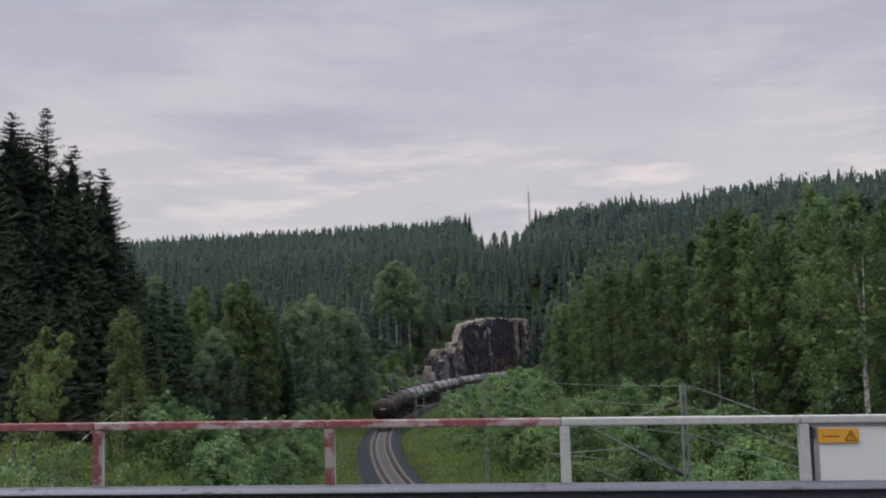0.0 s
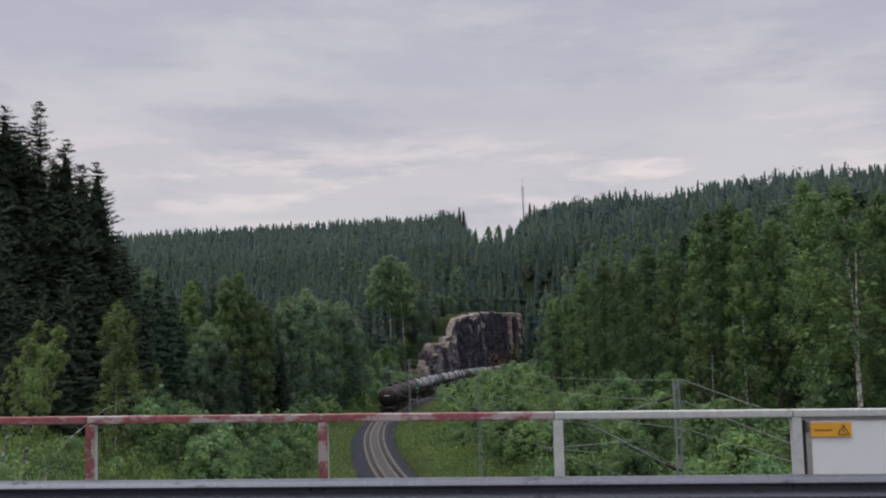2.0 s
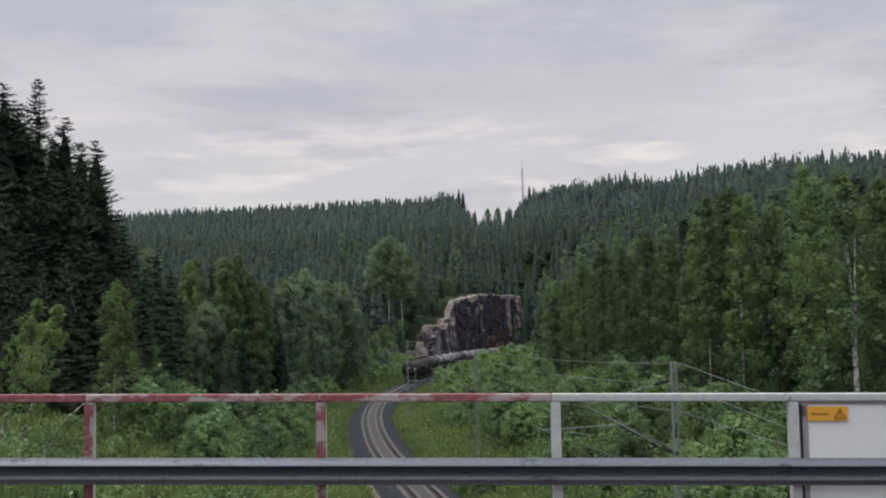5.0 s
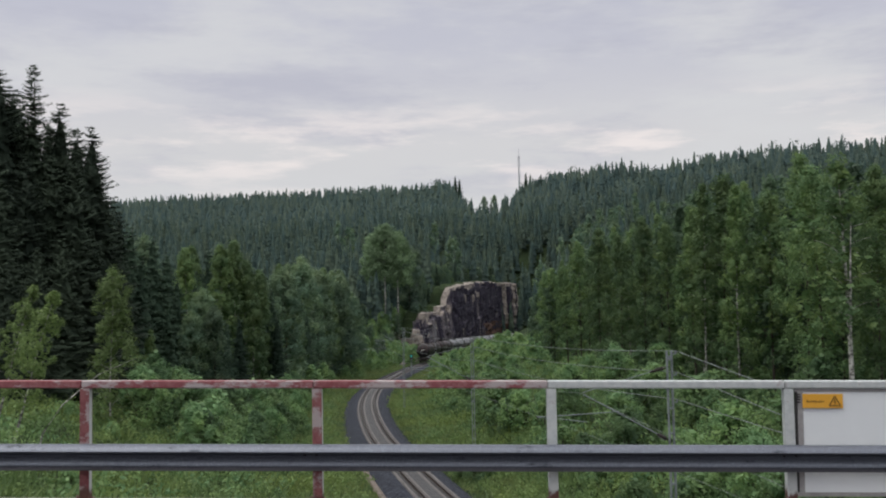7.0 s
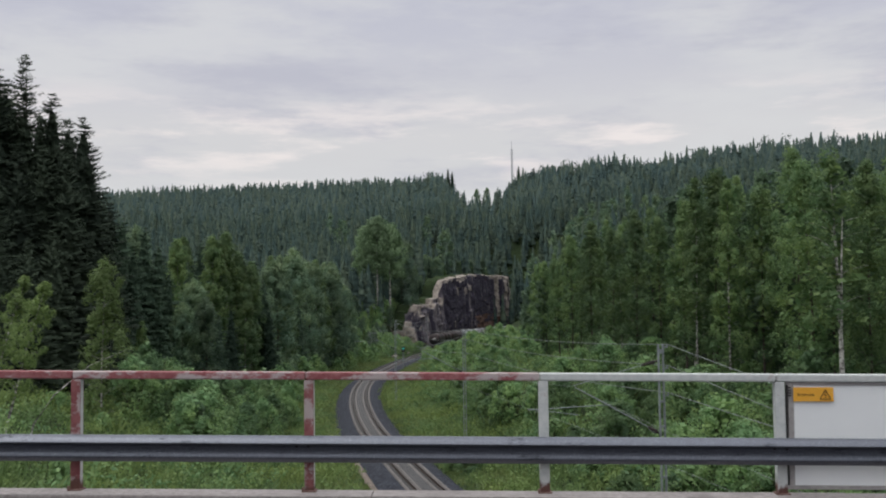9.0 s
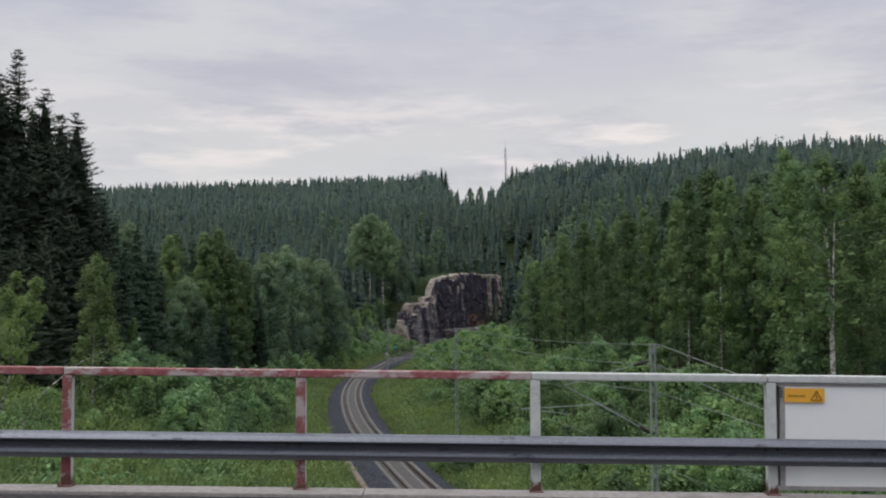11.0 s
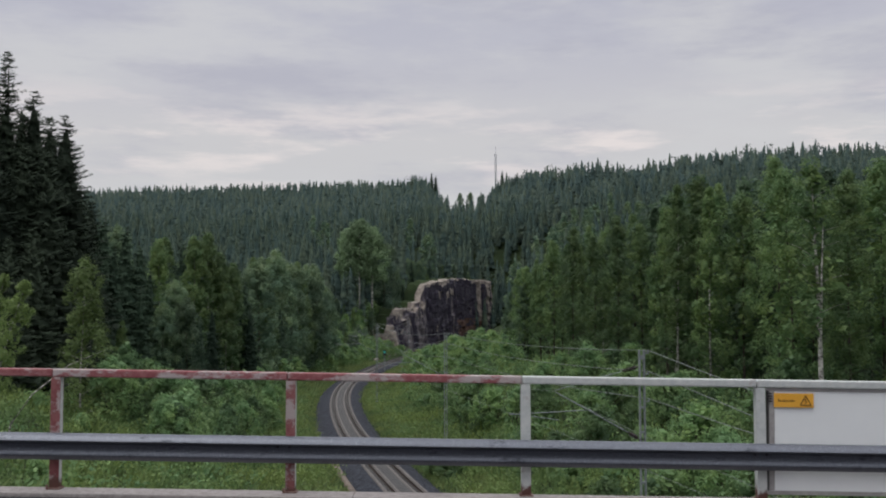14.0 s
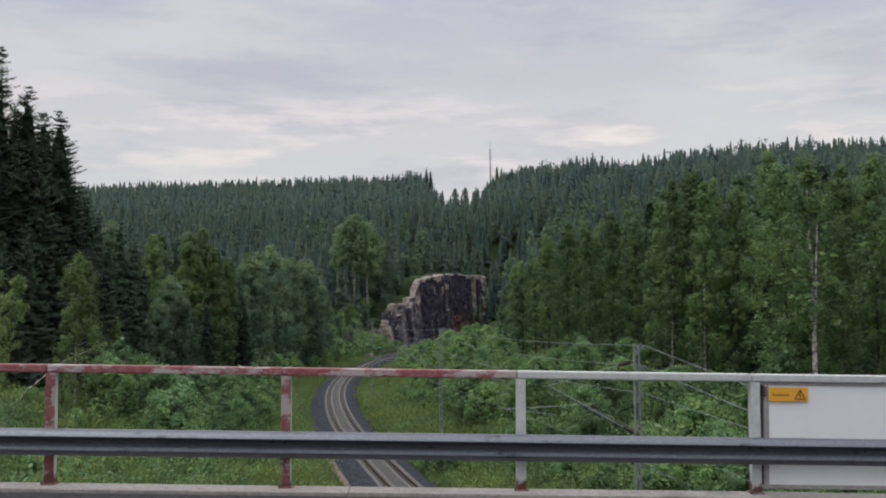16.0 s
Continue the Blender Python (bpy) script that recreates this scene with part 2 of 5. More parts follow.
def peeling_mat(name, paint, paint2, under, lo, hi, drip=1.0, foot=False):
    """Old paint that flakes off in patches down to a paler coat, with rust pits."""
    k = Mat(name, 0.6, spec=0.35)
    n1 = k.noise(5.5, 9, 0.72, (0.45, 1, drip), "Object", True)
    n2 = k.noise(14, 5, 0.7, shuffle=True)
    n3 = k.noise(7, 6, 0.78, shuffle=True)
    c = k.mix(k.step(n2, 0.35, 0.65), paint, paint2)
    c = k.mix(k.step(n1, lo, hi), c, under)
    c = k.mix(k.step(n3, 0.66, 0.72), c, (0.12, 0.05, 0.035))
    if foot:  # rust that climbs from the base plate
        sep, add = k.node("ShaderNodeSeparateXYZ"), k.node("ShaderNodeMath")
        add.operation = "MULTIPLY_ADD"
        add.inputs[1].default_value = 0.45
        k.link(k.coord(), sep.inputs[0])
        k.link(n3, add.inputs[0])
        k.link(sep.outputs[2], add.inputs[2])
        c = k.mix(k.step(add.outputs[0], 0.36, 0.27), c, k.mix(n2, (0.07, 0.03, 0.025), (0.17, 0.075, 0.06)))
    k.color(c).bump(n1, 0.3, 0.004)
    return k.done()


M_RED = peeling_mat("flaking_red_paint", (0.25, 0.070, 0.078), (0.33, 0.135, 0.14), (0.46, 0.39, 0.39), 0.47, 0.57)
M_RED_POST = peeling_mat("flaking_red_paint_on_posts", (0.20, 0.056, 0.060), (0.27, 0.105, 0.105), (0.42, 0.35, 0.345), 0.515, 0.585, 0.45, True)
M_WHITE = peeling_mat("old_white_paint", (0.50, 0.52, 0.52), (0.60, 0.61, 0.60), (0.40, 0.34, 0.34), 0.60, 0.68)


M_WHITE_POST = peeling_mat("old_white_paint_on_posts", (0.50, 0.52, 0.52), (0.60, 0.61, 0.60), (0.40, 0.34, 0.34), 0.60, 0.68, 0.6, True)


def steel_mat(name, a, b, rough=0.5, metal=0.6):
    k = Mat(name, rough, metal, 0.4)
    n1, n2 = k.noise(2.0, 5, 0.6, (0.5, 1, 2)), k.noise(30, 4)
    c = k.mix(k.step(n1, 0.35, 0.68), k.mix(n2, a, b), k.mix(1.0, b, (0.75, 0.75, 0.78), "MULTIPLY"))
    c = k.mix(k.step(k.noise(6, 7, 0.75, (0.6, 1, 1.6)), 0.56, 0.70), c, k.mix(1.0, a, (0.35, 0.35, 0.36), "MULTIPLY"))
    # zinc bloom and grit
    c = k.mix(k.step(k.noise(70, 3, 0.8), 0.52, 0.68), c, k.mix(1.0, c, (1.55, 1.55, 1.55), "MULTIPLY"))
    k.color(c).bump(n2, 0.25, 0.003)
    return k.done()


M_GALV = steel_mat("weathered_galvanised_steel", (0.078, 0.086, 0.110), (0.165, 0.175, 0.205), 0.40, 0.4)
M_MAST = steel_mat("dull_galvanised_steel", (0.19, 0.215, 0.22), (0.27, 0.295, 0.30), 0.6, 0.2)
M_RADIO = steel_mat("pale_painted_steel", (0.50, 0.50, 0.52), (0.62, 0.62, 0.64), 0.6, 0.1)
M_WIRE = steel_mat("wire", (0.17, 0.19, 0.18), (0.24, 0.26, 0.25), 0.6, 0.2)


def plain(name, a, b, scale=4.0, rough=0.6, metal=0.0):
    k = Mat(name, rough, metal)
    n = k.noise(scale, 5, 0.65)
    k.color(k.mix(k.step(n, 0.3, 0.7), a, b)).bump(n, 0.1, 0.004)
    return k.done()


M_PANEL = plain("white_sheet_panel", (0.85, 0.86, 0.875), (0.89, 0.90, 0.905), 1.5, 0.5)
M_PANEL_FRAME = plain("grey_panel_frame", (0.28, 0.26, 0.26), (0.40, 0.38, 0.37), 12)
M_YELLOW = plain("yellow_sign_enamel", (0.80, 0.39, 0.045), (0.86, 0.45, 0.06), 6, 0.5)
M_BLACK = plain("faded_dark_print", (0.13, 0.06, 0.015), (0.19, 0.09, 0.025), 6)
M_INSULATOR = plain("brown_porcelain", (0.028, 0.022, 0.020), (0.05, 0.038, 0.034), 5, 0.25)
M_GAP_STRIP = plain("dark_gap_strip", (0.03, 0.03, 0.03), (0.07, 0.065, 0.06), 20)
M_UNDER = plain("wagon_underframe", (0.025, 0.022, 0.022), (0.06, 0.052, 0.05), 3, 0.8)


def tank_mat(name, a, b, stain):
    """Tank steel, darker below the waist, with oil run down from the hatch in the middle."""
    k = Mat(name, 0.55, 0.1, 0.4)
    n1 = k.noise(1.2, 5, 0.65, (1.6, 1, 0.3), shuffle=True)
    n2 = k.noise(5, 4)
    c = k.mix(n2, a, b)
    c = k.mix(k.step(n1, 0.48, 0.62), c, stain)
    sep = k.node("ShaderNodeSeparateXYZ")
    k.link(k.coord(), sep.inputs[0])
    h = k.node("ShaderNodeMath")
    h.operation = "MULTIPLY_ADD"
    h.inputs[1].default_value, h.inputs[2].default_value = -0.9, 0.0
    k.link(n1, h.inputs[0])
    g = k.node("ShaderNodeMath")
    g.operation = "ADD"
    k.link(sep.outputs[2], g.inputs[0])
    k.link(h.outputs[0], g.inputs[1])
    # same dark tone below the waist, its edge broken by noise
    c = k.mix(k.step(g.outputs[0], 2.9, 2.2), c, stain)
    y = k.node("ShaderNodeMath")
    y.operation = "ABSOLUTE"
    k.link(sep.outputs[1], y.inputs[0])
    w = k.node("ShaderNodeMath")
    w.operation = "ADD"
    k.link(y.outputs[0], w.inputs[0])
    k.link(n1, w.inputs[1])
    c = k.mix(k.step(w.outputs[0], 1.5, 1.1), c, stain)
    k.color(c).bump(n2, 0.1, 0.01)
    return k.done()


M_TANK_DARK = tank_mat("black_brown_tank", (0.030, 0.018, 0.018), (0.055, 0.034, 0.033), (0.012, 0.010, 0.011))
M_TANK_GREY = tank_mat("grey_tank", (0.28, 0.28, 0.30), (0.42, 0.42, 0.44), (0.045, 0.043, 0.05))
M_TANK_MID = tank_mat("dirty_grey_tank", (0.085, 0.072, 0.076), (0.15, 0.135, 0.14), (0.022, 0.018, 0.020))
M_PLATE = plain("white_number_plate", (0.6, 0.58, 0.55), (0.7, 0.68, 0.64), 5)


def glow_mat(name, colour, power):
    m = bpy.data.materials.new(name)
    m.use_nodes = True
    b = m.node_tree.nodes["Principled BSDF"]
    b.inputs["Base Color"].default_value = (*colour, 1)
    b.inputs["Emission Color"].default_value = (*colour, 1)
    b.inputs["Emission Strength"].default_value = power
    return m


M_GREEN_LAMP = glow_mat("green_signal_lamp", (0.05, 0.36, 0.29), 0.22)

# ---- mesh helpers ----


def mesh_from(name, verts, faces, material, smooth=False):
    me = bpy.data.meshes.new(name)
    me.from_pydata(np.asarray(verts, float).tolist(), [], [list(map(int, f)) for f in faces])
    for m in material if isinstance(material, (list, tuple)) else (material,):
        me.materials.append(m)
    if smooth:
        me.polygons.foreach_set("use_smooth", [True] * len(me.polygons))
    me.update()
    return me


def thing(name, label, category, group="", kind="", at=None):
    ob = tagged(new(name), label, category, group, kind)
    ob.empty_display_size = 0.2
    if at is not None:
        ob.matrix_basis = at
    return ob


def part(name, bm, material, parent, label="", smooth=False, m=None):
    """One bmesh (or ready mesh) as one mesh object under a thing."""
    if isinstance(bm, bmesh.types.BMesh):
        me = bpy.data.meshes.new(name)
        bm.to_mesh(me)
        bm.free()
        me.materials.append(material)
        if smooth:
            me.polygons.foreach_set("use_smooth", [True] * len(me.polygons))
    else:
        me = bm
    ob = new(name, me)
    ob.parent = parent
    if m is not None:
        ob.matrix_basis = m
    if label:
        tagged(ob, label)
    return ob


def box(size, at=(0, 0, 0), bevel=0.0, rot=None, bm=None):
    bm2 = bmesh.new()
    bmesh.ops.create_cube(bm2, size=1.0)
    bmesh.ops.scale(bm2, vec=size, verts=bm2.verts)
    if bevel:
        bmesh.ops.bevel(bm2, geom=bm2.edges[:], offset=bevel, segments=2, affect="EDGES", profile=0.6)
    mat = Matrix.Translation(at) @ (rot or Matrix())
    bmesh.ops.transform(bm2, matrix=mat, verts=bm2.verts)
    if bm is None:
        return bm2
    return join(bm, bm2)


def join(bm, other):
    me = bpy.data.meshes.new("tmp")
    other.to_mesh(me)
    other.free()
    bm.from_mesh(me)
    bpy.data.meshes.remove(me)
    return bm


def rod(a, b, r, sides=8, r2=None, bm=None):
    a, b = Vector(a), Vector(b)
    d = b - a
    bm2 = bmesh.new()
    bmesh.ops.create_cone(bm2, cap_ends=True, segments=sides, radius1=r, radius2=r if r2 is None else r2, depth=d.length)
    rot = d.to_track_quat("Z", "Y").to_matrix().to_4x4()
    bmesh.ops.transform(bm2, matrix=Matrix.Translation((a + b) / 2) @ rot, verts=bm2.verts)
    return bm2 if bm is None else join(bm, bm2)


def tube_np(path, radii, sides=6):
    """Vertices and faces of a tapering tube along a path."""
    path = np.asarray(path, float)
    t = np.gradient(path, axis=0)
    t /= np.linalg.norm(t, axis=1)[:, None] + 1e-9
    ref = np.where(np.abs(t[:, 2:3]) > 0.9, [[1.0, 0, 0]], [[0, 0, 1.0]])
    u = np.cross(t, ref)
    u /= np.linalg.norm(u, axis=1)[:, None]
    w = np.cross(t, u)
    a = np.arange(sides) * 2 * np.pi / sides
    ring = np.cos(a)[None, :, None] * u[:, None] + np.sin(a)[None, :, None] * w[:, None]
    v = (path[:, None] + ring * np.asarray(radii, float)[:, None, None]).reshape(-1, 3)
    f = []
    for i in range(len(path) - 1):
        for j in range(sides):
            k = (j + 1) % sides
            f.append((i * sides + j, i * sides + k, (i + 1) * sides + k, (i + 1) * sides + j))
    return v, f


# ---- plan: line of the track, relief of the ground ----
TRACK = [(-140, 48), (-100, 37), (-40, 22), (0, 12.5), (30, 5.4), (61.5, -1.9), (78, -5.2), (93, -8.0), (110, -10.5), (131, -12.9), (150, -14.3),
         (175, -14.9), (200, -14.3), (230, -12.6), (260, -10.0), (300, -5.0), (340, 2.0), (380, 10.5), (430, 24), (500, 48), (600, 90), (760, 170)]
_ty, _tx = np.array([p[0] for p in TRACK], float), np.array([p[1] for p in TRACK], float)
_slope = np.gradient(_tx, _ty)


def track_x(y):
    """Smooth (Hermite) line of the track: x for a given y."""
    y = np.clip(np.asarray(y, float), _ty[0], _ty[-1])
    i = np.clip(np.searchsorted(_ty, y) - 1, 0, len(_ty) - 2)
    h = _ty[i + 1] - _ty[i]
    u = (y - _ty[i]) / h
    return ((2 * u**3 - 3 * u**2 + 1) * _tx[i] + (u**3 - 2 * u**2 + u) * h * _slope[i]
            + (-2 * u**3 + 3 * u**2) * _tx[i + 1] + (u**3 - u**2) * h * _slope[i + 1])


_ys = np.arange(-140, 760, 0.5)
_xs = track_x(_ys)
_arc = np.concatenate([[0], np.cumsum(np.hypot(np.diff(_xs), np.diff(_ys)))])


def on_track(s):
    """x, y and heading (degrees of yaw from +y) at the arc length s."""
    x, y = np.interp(s, _arc, _xs), np.interp(s, _arc, _ys)
    x2, y2 = np.interp(s + 1, _arc, _xs), np.interp(s + 1, _arc, _ys)
    return float(x), float(y), math.degrees(math.atan2(-(x2 - x), y2 - y))


def smooth(a, lo, hi):
    u = np.clip((np.asarray(a, float) - lo) / (hi - lo), 0, 1)
    return u * u * (3 - 2 * u)


def wobble(x, y, k, seed):
    """Cheap smooth relief in -1..1."""
    return (np.sin(x * k + seed) * np.cos(y * k * 1.3 + seed * 2.1) + 0.5 * np.sin(x * k * 2.3 + y * k * 1.7 + seed * 3.3)) / 1.5


# skyline of the hills: tangent of azimuth, distance of the crest, tangent of the elevation of the treetops
RIDGE = np.array([(-0.80, 900, 0.118), (-0.50, 900, 0.124), (-0.343, 900, 0.125), (-0.266, 900, 0.127), (-0.18, 880, 0.129), (-0.10, 850, 0.132),
                  (-0.046, 800, 0.133), (-0.016, 760, 0.1385), (-0.006, 740, 0.127), (0.008, 740, 0.113), (0.036, 740, 0.1175), (0.052, 740, 0.127),
                  (0.065, 730, 0.136), (0.09, 700, 0.1445), (0.15, 680, 0.1545), (0.20, 670, 0.1595), (0.26, 660, 0.164), (0.34, 650, 0.168), (0.43, 640, 0.171),
                  (0.60, 640, 0.172), (0.90, 640, 0.165)])
EYE_Z = 10.4


def hill(x, y):
    r = np.hypot(x, y)
    a = x / np.maximum(y, 1.0)
    dist, el = np.interp(a, RIDGE[:, 0], RIDGE[:, 1]), np.interp(a, RIDGE[:, 0], RIDGE[:, 2])
    top = EYE_Z + el * dist - 11.5
    u = (y - 250) / (dist - 250)
    rise = np.where(u < 1, np.clip(u, 0, 1) ** 1.15, 1 - 0.35 * smooth(u, 1.0, 2.5))
    return rise * (top - 8.0)


def ground_z(x, y):
    x, y = np.asarray(x, float), np.asarray(y, float)
    s = x - track_x(y)
    left, right = np.clip(-s, 0, None), np.clip(s, 0, None)
    z = np.full(s.shape, -0.75)
    z = z + smooth(left, 5.0, 26) * 5.6 + np.clip(left - 26, 0, 70) * 0.035
    z = z + smooth(right, 5.5, 21) * 4.3 + np.clip(right - 21, 0, 80) * 0.035
    far = np.maximum(smooth(np.abs(s), 6, 40), smooth(y, 440, 500))
    z = z + far * hill(x, y)
    z = z + smooth(np.abs(s), 6, 16) * (0.35 * wobble(x, y, 0.21, 1.0) + 0.8 * wobble(x, y, 0.05, 4.0))
    # shelf on top of the rock cutting, outside the bend
    shelf = np.interp(y, [276, 290, 305, 345, 353, 430, 455, 490], [0, 5.5, 9.5, 13.5, 18.5, 23.5, 23.5, 10.0])
    z = np.where(left > 14, np.maximum(z, shelf * smooth(left, 14, 17.5) * (1 - smooth(left, 60, 140))), z)
    # road embankment at both ends of the bridge
    bank = 7.3 - np.clip(np.abs(y - 4.2) - 5.5, 0, None) / 1.5
    z = np.where(np.abs(s) > 17, np.maximum(z, bank), z)
    return z

# ---- structure: ground, track, bridge ----


def build_ground():
    ys = np.concatenate([np.arange(-130, 20, 6.0), np.arange(20, 320, 2.5), np.arange(320, 760, 10.0), np.array([800, 900, 1000, 1150, 1400, 1800, 2500, 3500, 4500])])
    near = np.concatenate([np.arange(0, 40, 1.0), np.arange(40, 120, 4.0), np.arange(120, 420, 15.0), np.array([450, 520, 620, 760, 950, 1300, 2000, 3200, 4500])])
    ss = np.concatenate([-near[:0:-1], near])
    Y, S = np.meshgrid(ys, ss, indexing="ij")
    X = track_x(Y) + S
    Z = ground_z(X, Y)
    v = np.stack([X, Y, Z], -1).reshape(-1, 3)
    n = len(ss)
    i, j = np.meshgrid(np.arange(len(ys) - 1), np.arange(n - 1), indexing="ij")
    a = (i * n + j).ravel()
    f = np.stack([a, a + 1, a + n + 1, a + n], -1)
    ob = new("ground", mesh_from("ground", v, f, M_GROUND, True))
    tagged(ob, "rolling green ground with grass and moss under forest", "ground", kind="structure")


def sweep(profile, s0, s1, step, material, name, closed=False):
    """A profile of (offset, z) drawn along the track."""
    ss = np.arange(s0, s1 + step, step)
    rows = []
    for s in ss:
        x, y, h = on_track(s)
        c, d = math.cos(radians(h)), math.sin(radians(h))
        rows.append([(x + o * c, y + o * d, z) for o, z in profile])
    v = np.array(rows).reshape(-1, 3)
    n = len(profile)
    f = []
    for i in range(len(ss) - 1):
        for j in range(n if closed else n - 1):
            k = (j + 1) % n
            f.append((i * n + j, i * n + k, (i + 1) * n + k, (i + 1) * n + j))
    return mesh_from(name, v, f, material, not closed)


S_AT_0 = float(np.interp(0, _ys, _arc))


def build_track():
    track = thing("railway_track", "single curved railway track on dark crushed stone", "railway track", kind="structure")
    part("ballast", sweep([(-3.4, -0.95), (-2.35, -0.40), (-1.75, -0.235), (0, -0.225), (1.75, -0.235), (2.2, -0.40), (3.0, -0.95)], 60, 900, 3, M_BALLAST, "ballast"), None, track, "bluish grey crushed stone ballast")
    part("ballast", sweep([(-0.66, -0.25), (-0.56, -0.19), (0, -0.18), (0.56, -0.19), (0.66, -0.25)], 60, 900, 3, M_DUSTY, "dusty_ballast"), None, track, "brownish dusty ballast between the rails")
    for o in (-1.18, -0.46, 0.46, 1.18):
        part("ballast", sweep([(o - 0.13, -0.245), (o - 0.09, -0.165), (o + 0.09, -0.165), (o + 0.13, -0.245)], 60, 900, 3, M_RUST_DUST, "rust_dust"), None, track, "pale rust-dusted stones beside the rail")
    part("cable_trough", sweep([(-3.10, -0.9), (-3.07, -0.48), (-2.72, -0.48), (-2.68, -0.9)], S_AT_0 + 30, S_AT_0 + 82, 1.0, M_TROUGH, "cable_trough"), None, track, "brownish concrete cable trough")
    prof = [(-0.07, -0.17), (0.07, -0.17), (0.06, -0.15), (0.012, -0.135), (0.012, -0.045), (0.036, -0.035), (0.036, -0.004), (0.028, 0.0), (-0.028, 0.0), (-0.036, -0.004), (-0.036, -0.035), (-0.012, -0.045), (-0.012, -0.135), (-0.06, -0.15)]
    for o in (-0.80, 0.80):
        part("rail", sweep([(o + a, b) for a, b in prof], 60, 900, 2.5, M_RAIL, "rail", True), None, track, "rusty brown steel rail")
    bm = box((2.6, 0.26, 0.2), bevel=0.03)
    me = bpy.data.meshes.new("sleeper")
    bm.to_mesh(me)
    bm.free()
    me.materials.append(M_SLEEPER)
    for i in range(290):
        x, y, h = on_track(S_AT_0 + 44 + i * 0.61)
        o = new("sleeper", me)
        o.parent = track
        o.matrix_basis = pose(x, y, -0.275, 0, 0, h)


SLOPE = -0.0175  # fall of the bridge along x


def build_bridge():
    tilt = Matrix.Rotation(-math.atan(SLOPE), 4, "Y")

    def lay(name, size, at, mat, label, cat, bevel=0.0):
        bm = box(size, at, bevel)
        bmesh.ops.transform(bm, matrix=tilt, verts=bm.verts)
        ob = part(name, bm, mat, None)
        return tagged(ob, label, cat, kind="structure")

    lay("bridge_deck", (110, 10.6, 0.85), (6, 3.55, 8.28), M_DECK, "concrete slab deck of the road bridge", "bridge deck")
    lay("road", (110, 9.85, 0.16), (6, 3.63, 8.785), M_ASPHALT, "worn dark asphalt road on the bridge", "road")
    # kerb cast in lengths with open joints
    kerb = thing("kerb", "pale worn concrete kerb beam under the railing", "kerb", kind="structure")
    for i in range(-7, 10):
        bm = box((3.997, 0.30, 0.30), (i * 4.0 + 1.1, 8.722, 8.745), 0.012)
        rng = random.Random(i)
        for v in bm.verts:
            v.co.z += rng.uniform(-0.004, 0.004)
        bmesh.ops.transform(bm, matrix=tilt, verts=bm.verts)
        part("kerb_stone", bm, M_KERB, kerb)
    for x0 in (-9.5, 27.5):
        lay("bridge_pier", (1.2, 9.5, 9.5), (x0, 3.55, 3.1), M_DECK, "concrete bridge support wall", "bridge pier")


def rail_z(x):
    return 9.857 + SLOPE * (x - 0.70)


def beam_z(x):
    return 9.255 + SLOPE * (x - 0.70)


POSTS = [0.705 + 1.988 * i for i in range(-6, 8)]
RAIL_Y, BEAM_Y = 8.8, 8.645
KERB_TOP = 8.895


def kerb_z(x):
    return KERB_TOP + SLOPE * x


